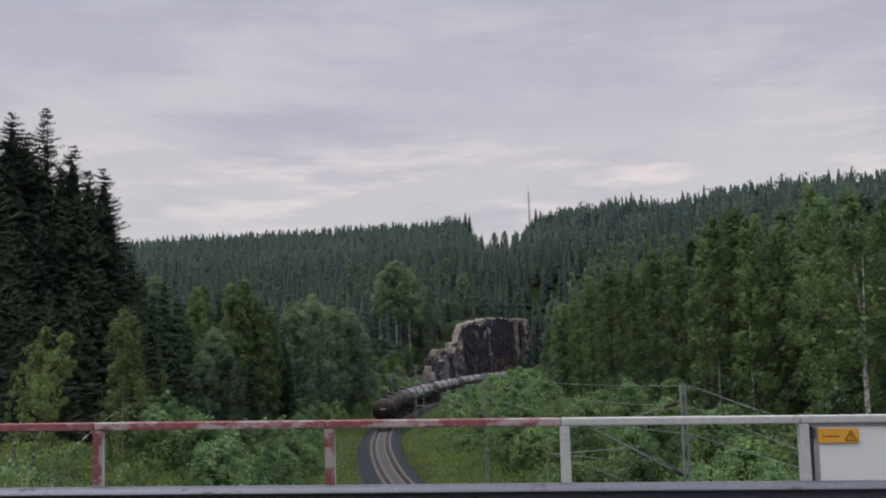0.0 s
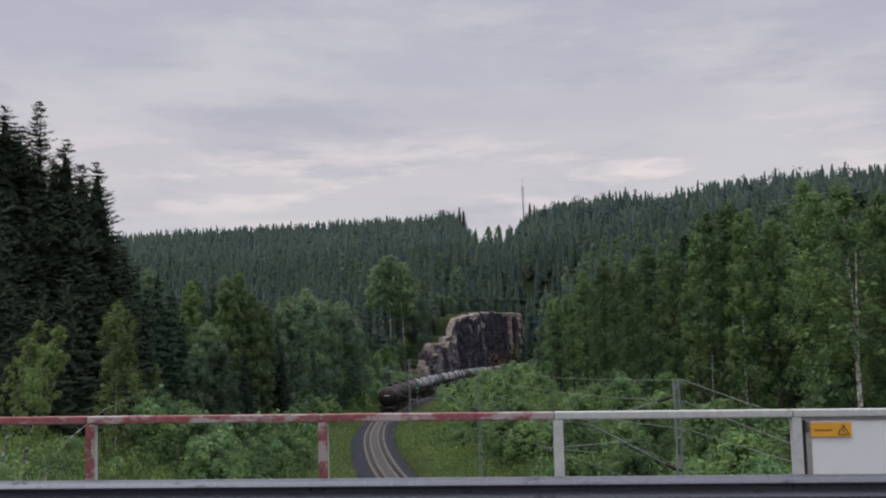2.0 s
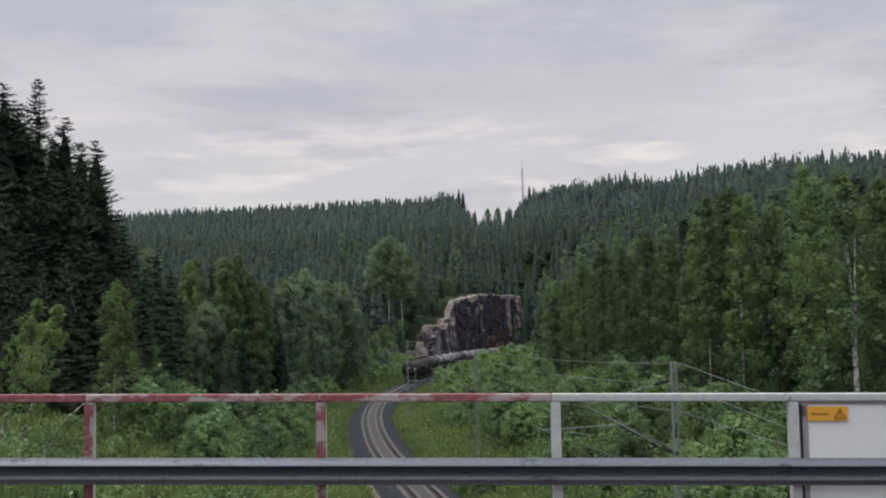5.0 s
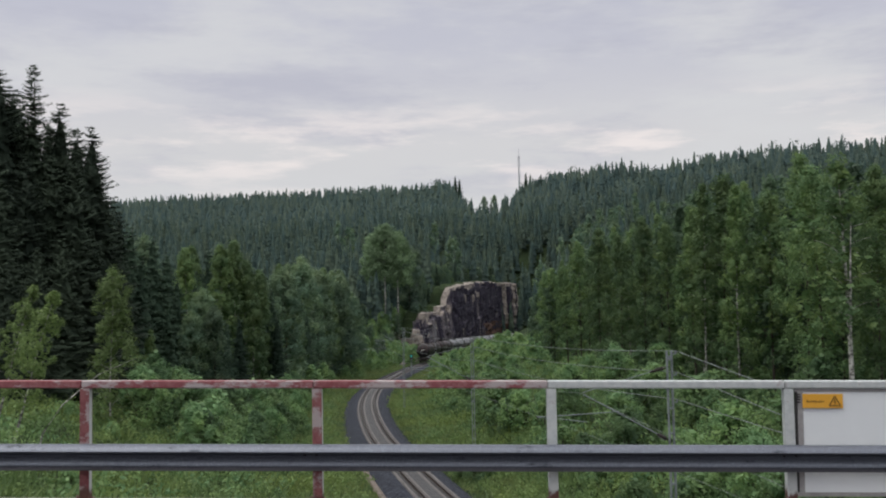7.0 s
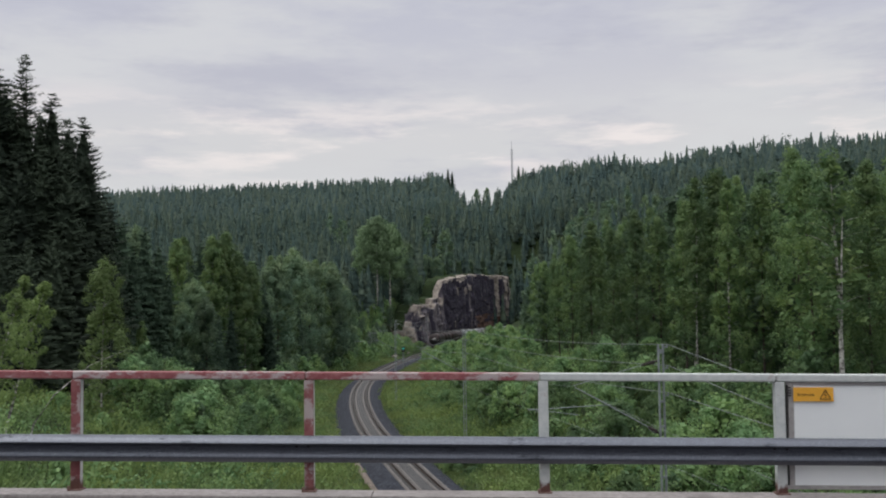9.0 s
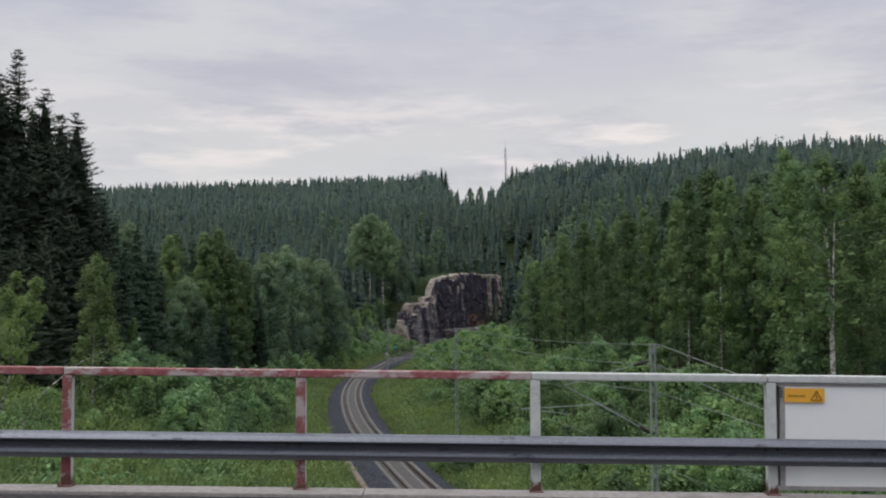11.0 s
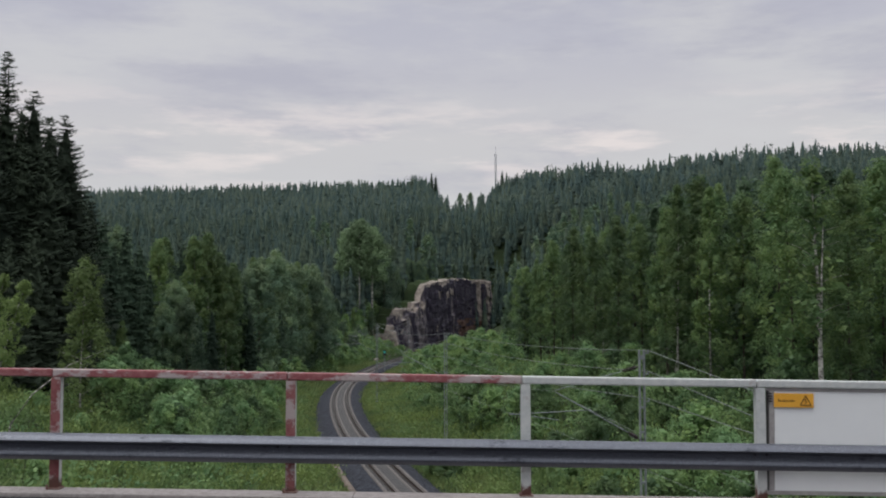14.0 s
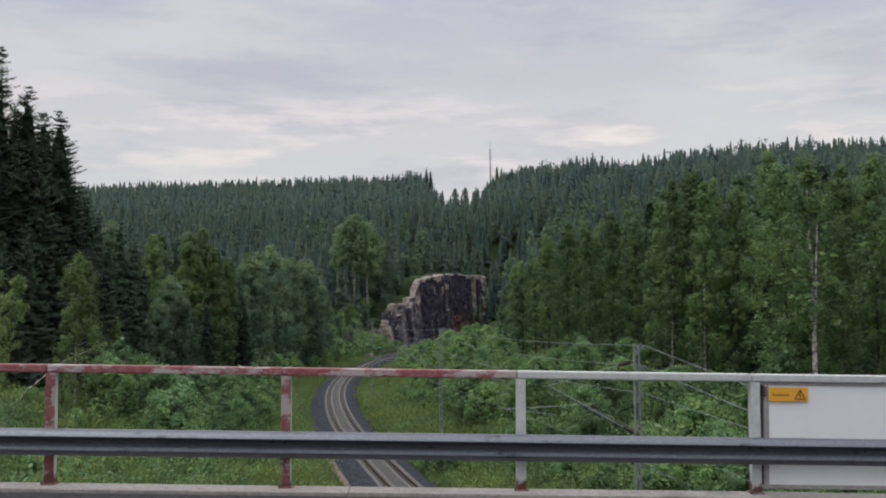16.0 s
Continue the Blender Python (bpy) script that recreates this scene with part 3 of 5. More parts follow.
def build_railing():
    railing = thing("bridge_railing", "steel bridge railing with flaking red and white paint", "railing")
    tilt = -math.degrees(math.atan(SLOPE))
    # top rail: flat box section in lengths, red up to the third post in sight, white beyond
    for i in range(len(POSTS) - 1):
        a, b = POSTS[i], POSTS[i + 1]
        red = b < 0.9
        mid = (a + b) / 2
        part("top_rail", box((b - a - 0.004, 0.085, 0.066), bevel=0.012), M_RED if red else M_WHITE, railing, "flaking red top rail" if red else "weathered white top rail", m=pose(mid - 0.03, RAIL_Y, rail_z(mid) , 0, tilt, 0))
    for x in POSTS:
        red = x < 0.5
        top, bot = rail_z(x) - 0.036, kerb_z(x)
        w, hgt = 0.080, top - bot
        bm = box((w, 0.012, hgt), (0, -0.034, hgt / 2), 0.003)
        box((w, 0.012, hgt), (0, 0.034, hgt / 2), 0.003, bm=bm)
        box((0.010, 0.056, hgt), (0, 0, hgt / 2), bm=bm)
        p = part("post", bm, M_RED_POST if red else M_WHITE_POST, railing, "flaking red steel post" if red else "white painted steel post", m=pose(x, RAIL_Y, bot))
        part("side_plate", box((0.004, 0.058, hgt - 0.01), (0.039 if x < 0.2 else -0.039, 0, hgt / 2)), M_WHITE_POST, p, "bare pale side of the post")
        part("base_plate", box((0.115, 0.12, 0.012), (0, 0, 0.008), 0.003), M_RUSTY, p, "rust-stained base plate")
        bm = bmesh.new()
        for dx in (-0.05,):
            for dy in (-0.055,):
                rod((dx, dy, 0.0), (dx, dy, 0.042), 0.011, 6, bm=bm)
        part("bolt", bm, M_RUSTY, p)
    # W-shaped guard beam bolted to the posts
    guard = thing("guard_rail", "dull grey galvanised guard rail beam on the posts", "guard rail")
    h = 0.112
    # two crests with a groove between them, lips rolled at both edges: depth and height as shares
    shape = [(0.45, 0.03), (0.30, 0.0), (0.10, 0.008), (-0.25, 0.055), (-0.60, 0.125), (-0.88, 0.20), (-1.0, 0.255), (-0.92, 0.29), (-0.30, 0.335), (0.30, 0.375), (0.48, 0.42), (0.44, 0.47),
             (0.12, 0.58), (-0.22, 0.70), (-0.40, 0.78), (-0.38, 0.82), (-0.05, 0.89), (0.20, 0.96), (0.44, 1.0), (0.54, 0.99)]
    prof = [(0.060 * d, h - 2 * h * q) for d, q in shape]
    back = [(d + 0.005, z * 0.985) for d, z in prof][::-1]
    ring = prof + back
    for i in range(-3, 4):
        a = POSTS[5] - 0.12 + i * 3.976
        b = a + 3.976 + 0.16
        n = len(ring)
        v, f = [], []
        for x in (a, b):
            v += [(x, BEAM_Y + d - (0.004 if i % 2 else 0), beam_z(x) + z) for d, z in ring]
        f = [(k, (k + 1) % n, n + (k + 1) % n, n + k) for k in range(n)]
        me = mesh_from("beam", v, f, M_GALV, True)
        me.set_sharp_from_angle(angle=radians(50))
        g = part("beam", me, None, guard)
        for dx in (0.03, 0.13):
            for dz in (-0.016, 0.024):
                x = a + dx
                part("bolt", rod((x, BEAM_Y + 0.05, beam_z(x) + dz), (x, BEAM_Y + 0.012, beam_z(x) + dz), 0.013, 6), M_UNDER, g, "dark splice bolt")
    for x in POSTS:
        part("bracket", box((0.07, 0.075, 0.12), (x, BEAM_Y + 0.060, beam_z(x)), 0.004), M_GALV, guard)


M_RUSTY = plain("rust_streaked_steel", (0.10, 0.045, 0.035), (0.26, 0.17, 0.15), 9, 0.85)


def build_panel():
    for k, (a, b) in enumerate(((POSTS[7] + 0.046, POSTS[8] - 0.06), (POSTS[8] + 0.046, POSTS[9] - 0.06), (POSTS[9] + 0.046, POSTS[10] - 0.06))):
        panel = thing("safety_panel", "white sheet safety panel in a grey frame on the railing", "safety panel", "panels on the railing")
        mid = (a + b) / 2
        top, bot = rail_z(mid) - 0.036, kerb_z(mid) + 0.045
        hgt, cz = top - bot, (top + bot) / 2
        tilt = -math.degrees(math.atan(SLOPE))
        panel.matrix_basis = pose(mid, RAIL_Y - 0.012, cz, 0, tilt, 0)
        L = b - a
        part("sheet", box((L - 0.06, 0.006, hgt - 0.05), (0.01, -0.004, 0)), M_PANEL, panel)
        part("frame_bar", box((L, 0.03, 0.024), (0, 0, hgt / 2 - 0.012), 0.003), M_PANEL_FRAME, panel)
        part("frame_bar", box((L, 0.03, 0.035), (0, 0, -hgt / 2 + 0.0175), 0.003), M_PANEL_FRAME, panel)
        part("frame_bar", box((0.045, 0.03, hgt - 0.062), (-L / 2 + 0.045, 0, 0.005), 0.003), M_PANEL_FRAME, panel)
        part("frame_bar", box((0.045, 0.03, hgt - 0.062), (L / 2 - 0.0225, 0, 0.005), 0.003), M_PANEL_FRAME, panel)
        # narrow dark strip along the panel's edge, next to the post
        part("rubber_strip", box((0.018, 0.02, hgt), (-L / 2 + 0.011, 0.004, 0)), M_GAP_STRIP, panel)
        if k == 0:
            bm = bmesh.new()
            for q in range(4):
                box((0.026, 0.012, 0.010), (-L / 2 + 0.030, -0.022, hgt / 2 - 0.045 - q * 0.022), 0.002, bm=bm)
            part("hinge", bm, M_UNDER, panel, "dark bolts at the panel corner")
    sign = thing("warning_sign", "small yellow danger sign with a black triangle on the white panel", "sign")
    x0, x1 = 2.806, 3.142
    zc = 9.683 + SLOPE * 0.15
    sign.matrix_basis = pose((x0 + x1) / 2, RAIL_Y - 0.033, zc, 0, -math.degrees(math.atan(SLOPE)), 0)
    part("plate", box((x1 - x0, 0.004, 0.118), bevel=0.0015), M_YELLOW, sign)
    tri = bmesh.new()
    cx, cz, r = 0.100, -0.002, 0.046
    pts = [(cx - r, cz - 0.036), (cx + r, cz - 0.036), (cx, cz + 0.042)]
    for i in range(3):
        (ax, az), (bx, bz) = pts[i], pts[(i + 1) % 3]
        rod((ax, -0.003, az), (bx, -0.003, bz), 0.0042, 6, bm=tri)
    part("triangle", tri, M_BLACK, sign, "black warning triangle outline")
    bolt = bmesh.new()
    for a, b in (((cx + 0.004, cz + 0.022), (cx - 0.008, cz - 0.003)), ((cx - 0.008, cz - 0.003), (cx + 0.008, cz - 0.004)), ((cx + 0.008, cz - 0.004), (cx - 0.002, cz - 0.026))):
        rod((a[0], -0.003, a[1]), (b[0], -0.003, b[1]), 0.0032, 5, bm=bolt)
    part("bolt_symbol", bolt, M_BLACK, sign)
    text = bmesh.new()
    rng = random.Random(4)
    x = -0.132
    for k in range(11):
        w = rng.uniform(0.006, 0.009)
        hgt = 0.024 if k == 0 else rng.uniform(0.013, 0.017)
        box((w, 0.002, hgt), (x + w / 2, -0.003, 0.0 + hgt / 2 - 0.012), bm=text)
        x += w + 0.006
    part("lettering", text, M_BLACK, sign, "small dark line of lettering")


# ---- overhead line ----


def mast_pose(x, y):
    s = np.interp(y, _ys, _arc)
    return on_track(float(s))


MASTS = [(7.14, 37.0), (0.25, 75.0), (-7.9, 125.0), (-11.2, 178.0), (-7.9, 245.0)]
MAST_TOP = 9.15


def build_mast(x, y):
    _, _, h = mast_pose(x, y)
    gz = float(ground_z(x, y)) - 0.1
    mast = thing("catenary_mast", "grey lattice catenary mast beside the railway track", "catenary mast", "masts along the track", at=pose(x, y, 0, 0, 0, h))
    for dx in (-0.088, 0.088):
        bm = box((0.042, 0.12, MAST_TOP - gz), (dx, 0, (MAST_TOP + gz) / 2), 0.006)
        part("leg", bm, M_MAST, mast)
    n = 11
    for i in range(n):
        z = MAST_TOP - 0.25 - i * (MAST_TOP - 0.25 - gz) / n
        part("batten", box((0.13, 0.09, 0.07 if i else 0.16), (0, 0, z), 0.004), M_MAST, mast)
    part("footing", box((0.6, 0.6, 0.5), (0, 0, gz - 0.30), 0.03), M_DECK, mast)
    # cantilever over the track: +x is away from the track, the arm reaches to -x
    arm = bmesh.new()
    rod((-0.55, 0, 6.25), (-3.25, 0, 7.72), 0.022, bm=arm)
    part("cantilever_tube", arm, M_MAST, mast)
    arm = bmesh.new()
    rod((-0.75, 0, 8.42), (-3.3, 0, 7.78), 0.013, bm=arm)
    part("tie_rod", arm, M_MAST, mast)
    arm = bmesh.new()
    rod((-1.95, 0, 7.08), (-4.95, 0, 6.99), 0.016, bm=arm)
    rod((-3.15, 0, 6.76), (-4.95, 0, 7.03), 0.013, bm=arm)
    part("steady_arm", arm, M_MAST, mast)
    for a, b in (((-0.16, 0, 6.02), (-0.55, 0, 6.25)), ((-0.16, 0, 8.56), (-0.75, 0, 8.42))):
        a, b = Vector(a), Vector(b)
        bm = rod(a, b, 0.04, 8)
        for q in range(5):
            c = a.lerp(b, 0.2 + q * 0.15)
            rod(c, c.lerp(b, 0.06), 0.085, 10, bm=bm)
        part("insulator", bm, M_INSULATOR, mast, "dark brown ribbed insulator")
    for z in (9.05, 8.30, 7.33):
        bm = box((0.10, 0.05, 0.05), (0.20, 0, z), 0.006)
        rod((0.25, 0, z - 0.02), (0.25, 0, z + 0.10), 0.03, 8, bm=bm)
        part("wire_clamp", bm, M_MAST, mast)


def build_wire(name, pts, r, sag=0.4, label="", span_n=14):
    path = []
    for a, b in zip(pts[:-1], pts[1:]):
        a, b = np.array(a), np.array(b)
        L = np.linalg.norm(b - a)
        for i in range(span_n):
            u = i / span_n
            p = a + (b - a) * u
            p[2] -= sag * (L / 50) ** 2 * 4 * u * (1 - u)
            path.append(p)
    path.append(np.array(pts[-1]))
    v, f = tube_np(path, [r] * len(path), 5)
    ob = new(name, mesh_from(name, v, f, M_WIRE, True))
    tagged(ob, label, "wire", "overhead wires")


def build_overhead():
    for x, y in MASTS:
        build_mast(x, y)

    def at(k, off, z):
        x, y = MASTS[k]
        _, _, h = mast_pose(x, y)
        return (x + off * math.cos(radians(h)), y + off * math.sin(radians(h)), z)

    for z, zb in ((9.15, 5.9), (8.40, 5.2), (7.43, 6.1)):
        build_wire("return_wire", [(13.9, 8.9, zb)] + [at(k, 0.25, z) for k in range(5)], 0.012, 0.5, "dull grey wire strung from mast to mast")
    build_wire("messenger_wire", [(10.6, 8.9, 5.6)] + [at(k, -3.3, 7.75) for k in range(5)], 0.005, 0.7, "grey messenger wire above the track")
    build_wire("contact_wire", [(10.6, 8.9, 5.3)] + [at(k, -3.3, 6.40) for k in range(5)], 0.005, 0.05, "thin contact wire above the track")


def build_signal():
    x, y = -11.6, 208.0
    gz = float(ground_z(x, y))
    sig = thing("railway_signal", "slim railway signal post showing a green light", "railway signal", at=pose(x, y, gz))
    part("pole", rod((0, 0, -0.2), (0, 0, 3.3), 0.07), M_MAST, sig)
    part("head", box((0.65, 0.25, 1.1), (0, 0.1, 3.75), 0.05), M_UNDER, sig, "dark signal head")
    part("lamp", rod((0, -0.06, 3.9), (0, -0.16, 3.9), 0.24, 16), M_GREEN_LAMP, sig, "lit green lamp")
    bm = bmesh.new()
    for dx in (-0.17, 0.17):
        rod((dx, 0.25, 0.1), (dx, 0.25, 3.1), 0.02, 6, bm=bm)
    for q in range(9):
        rod((-0.17, 0.25, 0.4 + q * 0.3), (0.17, 0.25, 0.4 + q * 0.3), 0.014, 5, bm=bm)
    part("ladder", bm, M_MAST, sig)

# ---- rock cutting ----


def build_rock():
    """Blasted face outside the bend: a high dark wall of broad slabs, and a lower, paler, stepped part before it."""
    ys = np.arange(299, 457, 0.9)
    n = 40
    rng = np.random.default_rng(5)
    slab = np.cumsum(rng.random(len(ys)) < 0.13)
    push = rng.uniform(-0.8, 0.8, slab.max() + 1)[slab]
    step = rng.uniform(-1.0, 1.0, slab.max() + 1)[slab]
    tops = np.interp(ys, [299, 302, 307, 312, 320, 330, 347, 349, 360, 400, 430, 462], [5.0, 8.6, 10.2, 11.6, 13.2, 14.4, 16.0, 20.8, 22.0, 24.2, 25.4, 25.5])
    tops = tops + step * np.where(ys < 348, 1.2, 0.5) + rng.uniform(-0.2, 0.2, len(ys))
    tops = np.where(ys < 347, 0.35 * tops + 0.65 * np.round(tops / 2.4 - 0.2) * 2.4 + 0.3, tops)
    off = np.interp(ys, [276, 330, 400, 462], [-7.0, -8.0, -9.0, -9.5])
    # blocks between joints: each stands a little proud or sunk
    block = rng.uniform(-0.45, 0.45, (80, 24))
    tone = rng.random((80, 24))
    shift = rng.uniform(0, 3, 80)
    v = []
    cells = np.zeros((len(ys), n + 4, 2), int)
    for i, y in enumerate(ys):
        x0 = float(track_x(y)) + off[i]
        gz = -1.0
        ci = int((y - 299) / 3.1 + 0.4 * math.sin(y * 0.9)) % 80
        for j in range(n + 4):
            u = min(j / n, 1.0)
            z = gz + (tops[i] - gz) * u
            cj = int(max(0.0, z + shift[ci]) / 2.4) % 24
            cells[i, j] = ci, cj
            back = 1.8 * u + push[i] + block[ci, cj] + (1.1 if tops[i] - z < 2.2 + step[i] and y < 348 else 0.0)
            back += rng.uniform(-0.14, 0.14) + (11.0 if i == 0 else 0.0)
            if j > n:
                back += (j - n) * 2.2
                z += (j - n) * 0.15 + rng.uniform(-0.3, 0.3)
            v.append((x0 - back * 0.9, y + back * 0.45, z))
    m = n + 4
    f, mats = [], []
    for i in range(len(ys) - 1):
        for j in range(m - 1):
            f.append((i * m + j, i * m + j + 1, (i + 1) * m + j + 1, (i + 1) * m + j))
            depth = (n - j) * (tops[i] / n)
            ci, cj = cells[i, j]
            low_part = ys[i] < 348
            pale = depth < 2.6 * tone[ci, 0] - 0.6 or (low_part and depth < 5.0 and tone[ci, cj] > 0.62) or (not low_part and tone[ci, cj] > 0.97) or (ys[i] > 436 and tone[ci, 1] > 0.55 and depth < 17)
            earth = 400 < ys[i] < 446 and depth > 15.0 + 4 * tone[ci, cj]
            mats.append(2 if j > n else 4 if earth else 1 if pale else 3 if low_part else 0)
    me = mesh_from("rock_face", v, f, (M_ROCK, M_PALE_ROCK, M_GROUND, M_GREY_ROCK, M_RED_EARTH))
    me.polygons.foreach_set("material_index", mats)
    ob = new("rock_cutting", me)
    tagged(ob, "dark streaked blasted granite cutting with a pale broken top", "rock face", kind="structure")
    me2 = bpy.data.meshes.new("boulder")
    bm = bmesh.new()
    bmesh.ops.create_icosphere(bm, subdivisions=2, radius=1.0)
    rr = random.Random(3)
    for vv in bm.verts:
        vv.co *= rr.uniform(0.75, 1.15)
        vv.co.z *= 0.65
    bm.to_mesh(me2)
    bm.free()
    me2.materials.append(M_PALE_ROCK)
    for k in range(26):
        y = rr.uniform(255, 330)
        x = float(track_x(y)) - rr.uniform(6.0, 7.6)
        s = rr.uniform(0.3, 0.9)
        o = new("boulder", me2)
        o.matrix_basis = pose(x, y, float(ground_z(x, y)) + s * 0.3, 0, 0, rr.uniform(0, 360)) @ Matrix.Diagonal((s, s, s, 1))
        tagged(o, "pale broken boulder at the foot of the rock face", "boulder", "boulders")


# ---- tank train ----
WAGON = 12.02


def build_wagon(mat, label):
    w = thing("tank_wagon", label, "tank wagon", "wagons of the train")
    r, half, cz = 1.6, 5.05, 2.92
    # barrel with dished ends, lathe along y
    prof = [(-half - 0.48, 0.0), (-half - 0.46, 0.45), (-half - 0.38, 0.9), (-half - 0.22, 1.36), (-half, 1.56), (-half + 0.15, r)]
    prof = prof + [(-y, rr) for y, rr in prof[::-1]]
    sides = 28
    v, f = [], []
    for y, rr in prof:
        for k in range(sides):
            a = 2 * math.pi * k / sides
            v.append((math.cos(a) * rr, y, cz + math.sin(a) * rr))
    for i in range(len(prof) - 1):
        for k in range(sides):
            q = (k + 1) % sides
            f.append((i * sides + k, i * sides + q, (i + 1) * sides + q, (i + 1) * sides + k))
    me = mesh_from("barrel", v, f, mat, True)
    part("barrel", me, None, w)
    for y in (-4.4, -1.55, 1.55, 4.4):
        bm = bmesh.new()
        bmesh.ops.create_cone(bm, segments=28, radius1=r + 0.03, radius2=r + 0.03, depth=0.16)
        bmesh.ops.transform(bm, matrix=pose(0, y, cz, 90), verts=bm.verts)
        part("strap", bm, M_UNDER if y in (-4.4, 4.4) else mat, w, smooth=True)
    part("hatch_dome", rod((0, 0, cz + r - 0.15), (0, 0, cz + r + 0.30), 0.45, 16), mat, w)
    bm = bmesh.new()
    for dx in (-0.55, 0.55):
        box((0.45, 2.6, 0.05), (dx, 0, cz + r + 0.02), bm=bm)
        rod((dx * 1.5, -1.3, cz + r + 0.6), (dx * 1.5, 1.3, cz + r + 0.6), 0.025, 6, bm=bm)
        for y in (-1.3, 0, 1.3):
            rod((dx * 1.5, y, cz + r - 0.3), (dx * 1.5, y, cz + r + 0.6), 0.022, 6, bm=bm)
    part("walkway", bm, M_UNDER, w)
    for sx in (-1, 1):
        bm = bmesh.new()
        for dy in (-0.2, 0.2):
            rod((sx * 1.56, dy, 1.1), (sx * 1.56, dy, cz + 0.6), 0.022, 6, bm=bm)
            rod((sx * 1.56, dy, cz + 0.6), (sx * 0.85, dy, cz + r + 0.05), 0.022, 6, bm=bm)
        for k in range(8):
            rod((sx * 1.56, -0.2, 1.2 + k * 0.28), (sx * 1.56, 0.2, 1.2 + k * 0.28), 0.016, 6, bm=bm)
        part("ladder", bm, M_UNDER, w)
    bm = box((0.5, 11.0, 0.32), (0, 0, 1.12), 0.02)
    for y in (-5.45, 5.45):
        box((2.9, 0.22, 0.34), (0, y, 1.12), 0.02, bm=bm)
    for y in (-3.9, 3.9):
        box((2.6, 0.5, 0.35), (0, y, 1.30), 0.03, bm=bm)
    part("underframe", bm, M_UNDER, w)
    for y in (-5.9, 5.9):
        part("coupler", box((0.28, 0.55, 0.3), (0, y * 0.985, 1.06), 0.04), M_UNDER, w)
    for y in (-3.9, 3.9):
        bm = bmesh.new()
        for sx in (-1, 1):
            box((0.16, 2.3, 0.26), (sx * 1.0, y, 0.62), 0.05, bm=bm)
            box((0.2, 0.7, 0.5), (sx * 1.0, y, 0.62), 0.05, bm=bm)
        box((2.0, 0.4, 0.3), (0, y, 0.75), 0.03, bm=bm)
        bogie = part("bogie", bm, M_UNDER, w)
        for dy in (-0.925, 0.925):
            bm = rod((-0.85, y + dy, 0.475), (0.85, y + dy, 0.475), 0.075)
            for sx in (-1, 1):
                rod((sx * 0.76, y + dy, 0.475), (sx * 0.89, y + dy, 0.475), 0.475, 20, bm=bm)
            part("wheelset", bm, M_RAIL, bogie)
    # number plate as plain bars on the end of the barrel
    bm = bmesh.new()
    for k in range(8):
        box((0.075, 0.012, 0.15), (-0.42 + k * 0.12, -half - 0.485, cz + 0.18), bm=bm)
    part("marking", bm, M_PLATE, w, "white line of marking bars")
    return w


# ---- vegetation ----


def quads(centre, a, b):
    """Leaf quads (rhombs): centre n x 3, half axes a and b."""
    v = np.stack([centre - a, centre + b * 0.9, centre + a, centre - b * 0.9], 1).reshape(-1, 3)
    i = np.arange(len(centre))[:, None] * 4 + np.arange(4)[None]
    return v, i


def rand_dirs(rng, n):
    d = rng.normal(size=(n, 3))
    return d / np.linalg.norm(d, axis=1)[:, None]


def leaf_cloud(rng, centres, spread, n, size, droop=0.0, flat=0.6):
    """n leaves round each of the centres."""
    c = np.repeat(centres, n, 0) + rng.normal(size=(len(centres) * n, 3)) * spread
    a = rand_dirs(rng, len(c))
    a[:, 2] = a[:, 2] * flat - droop * 0.5
    a /= np.linalg.norm(a, axis=1)[:, None]
    other = rand_dirs(rng, len(c))
    other[:, 2] += np.where(rng.random(len(c)) < flat, 1.6, 0)
    b = np.cross(a, other)
    b /= np.linalg.norm(b, axis=1)[:, None] + 1e-9
    k = size * rng.uniform(0.6, 1.3, (len(c), 1))
    return quads(c, a * k, b * k * 0.62)


def shell(rng, centres, radius, n, size, rough=0.55):
    """Small leaves laid like shingles round ragged clumps: n leaves on each clump, facing outward with much scatter."""
    m = len(centres) * n
    d = rand_dirs(rng, m)
    c = np.repeat(centres, n, 0) + d * np.asarray(radius) * rng.uniform(0.55, 1.25, (m, 1))
    nor = d + rng.normal(size=(m, 3)) * rough
    nor /= np.linalg.norm(nor, axis=1)[:, None] + 1e-9
    a = np.cross(nor, rand_dirs(rng, m))
    a /= np.linalg.norm(a, axis=1)[:, None] + 1e-9
    b = np.cross(nor, a)
    k = size * rng.uniform(0.6, 1.35, (m, 1))
    return quads(c, a * k, b * k * 0.66)


def merge(parts):
    vs, fs, o = [], [], 0
    for v, f in parts:
        vs.append(np.asarray(v, float))
        fs += [tuple(int(q) + o for q in g) for g in f]
        o += len(v)
    return np.concatenate(vs), fs


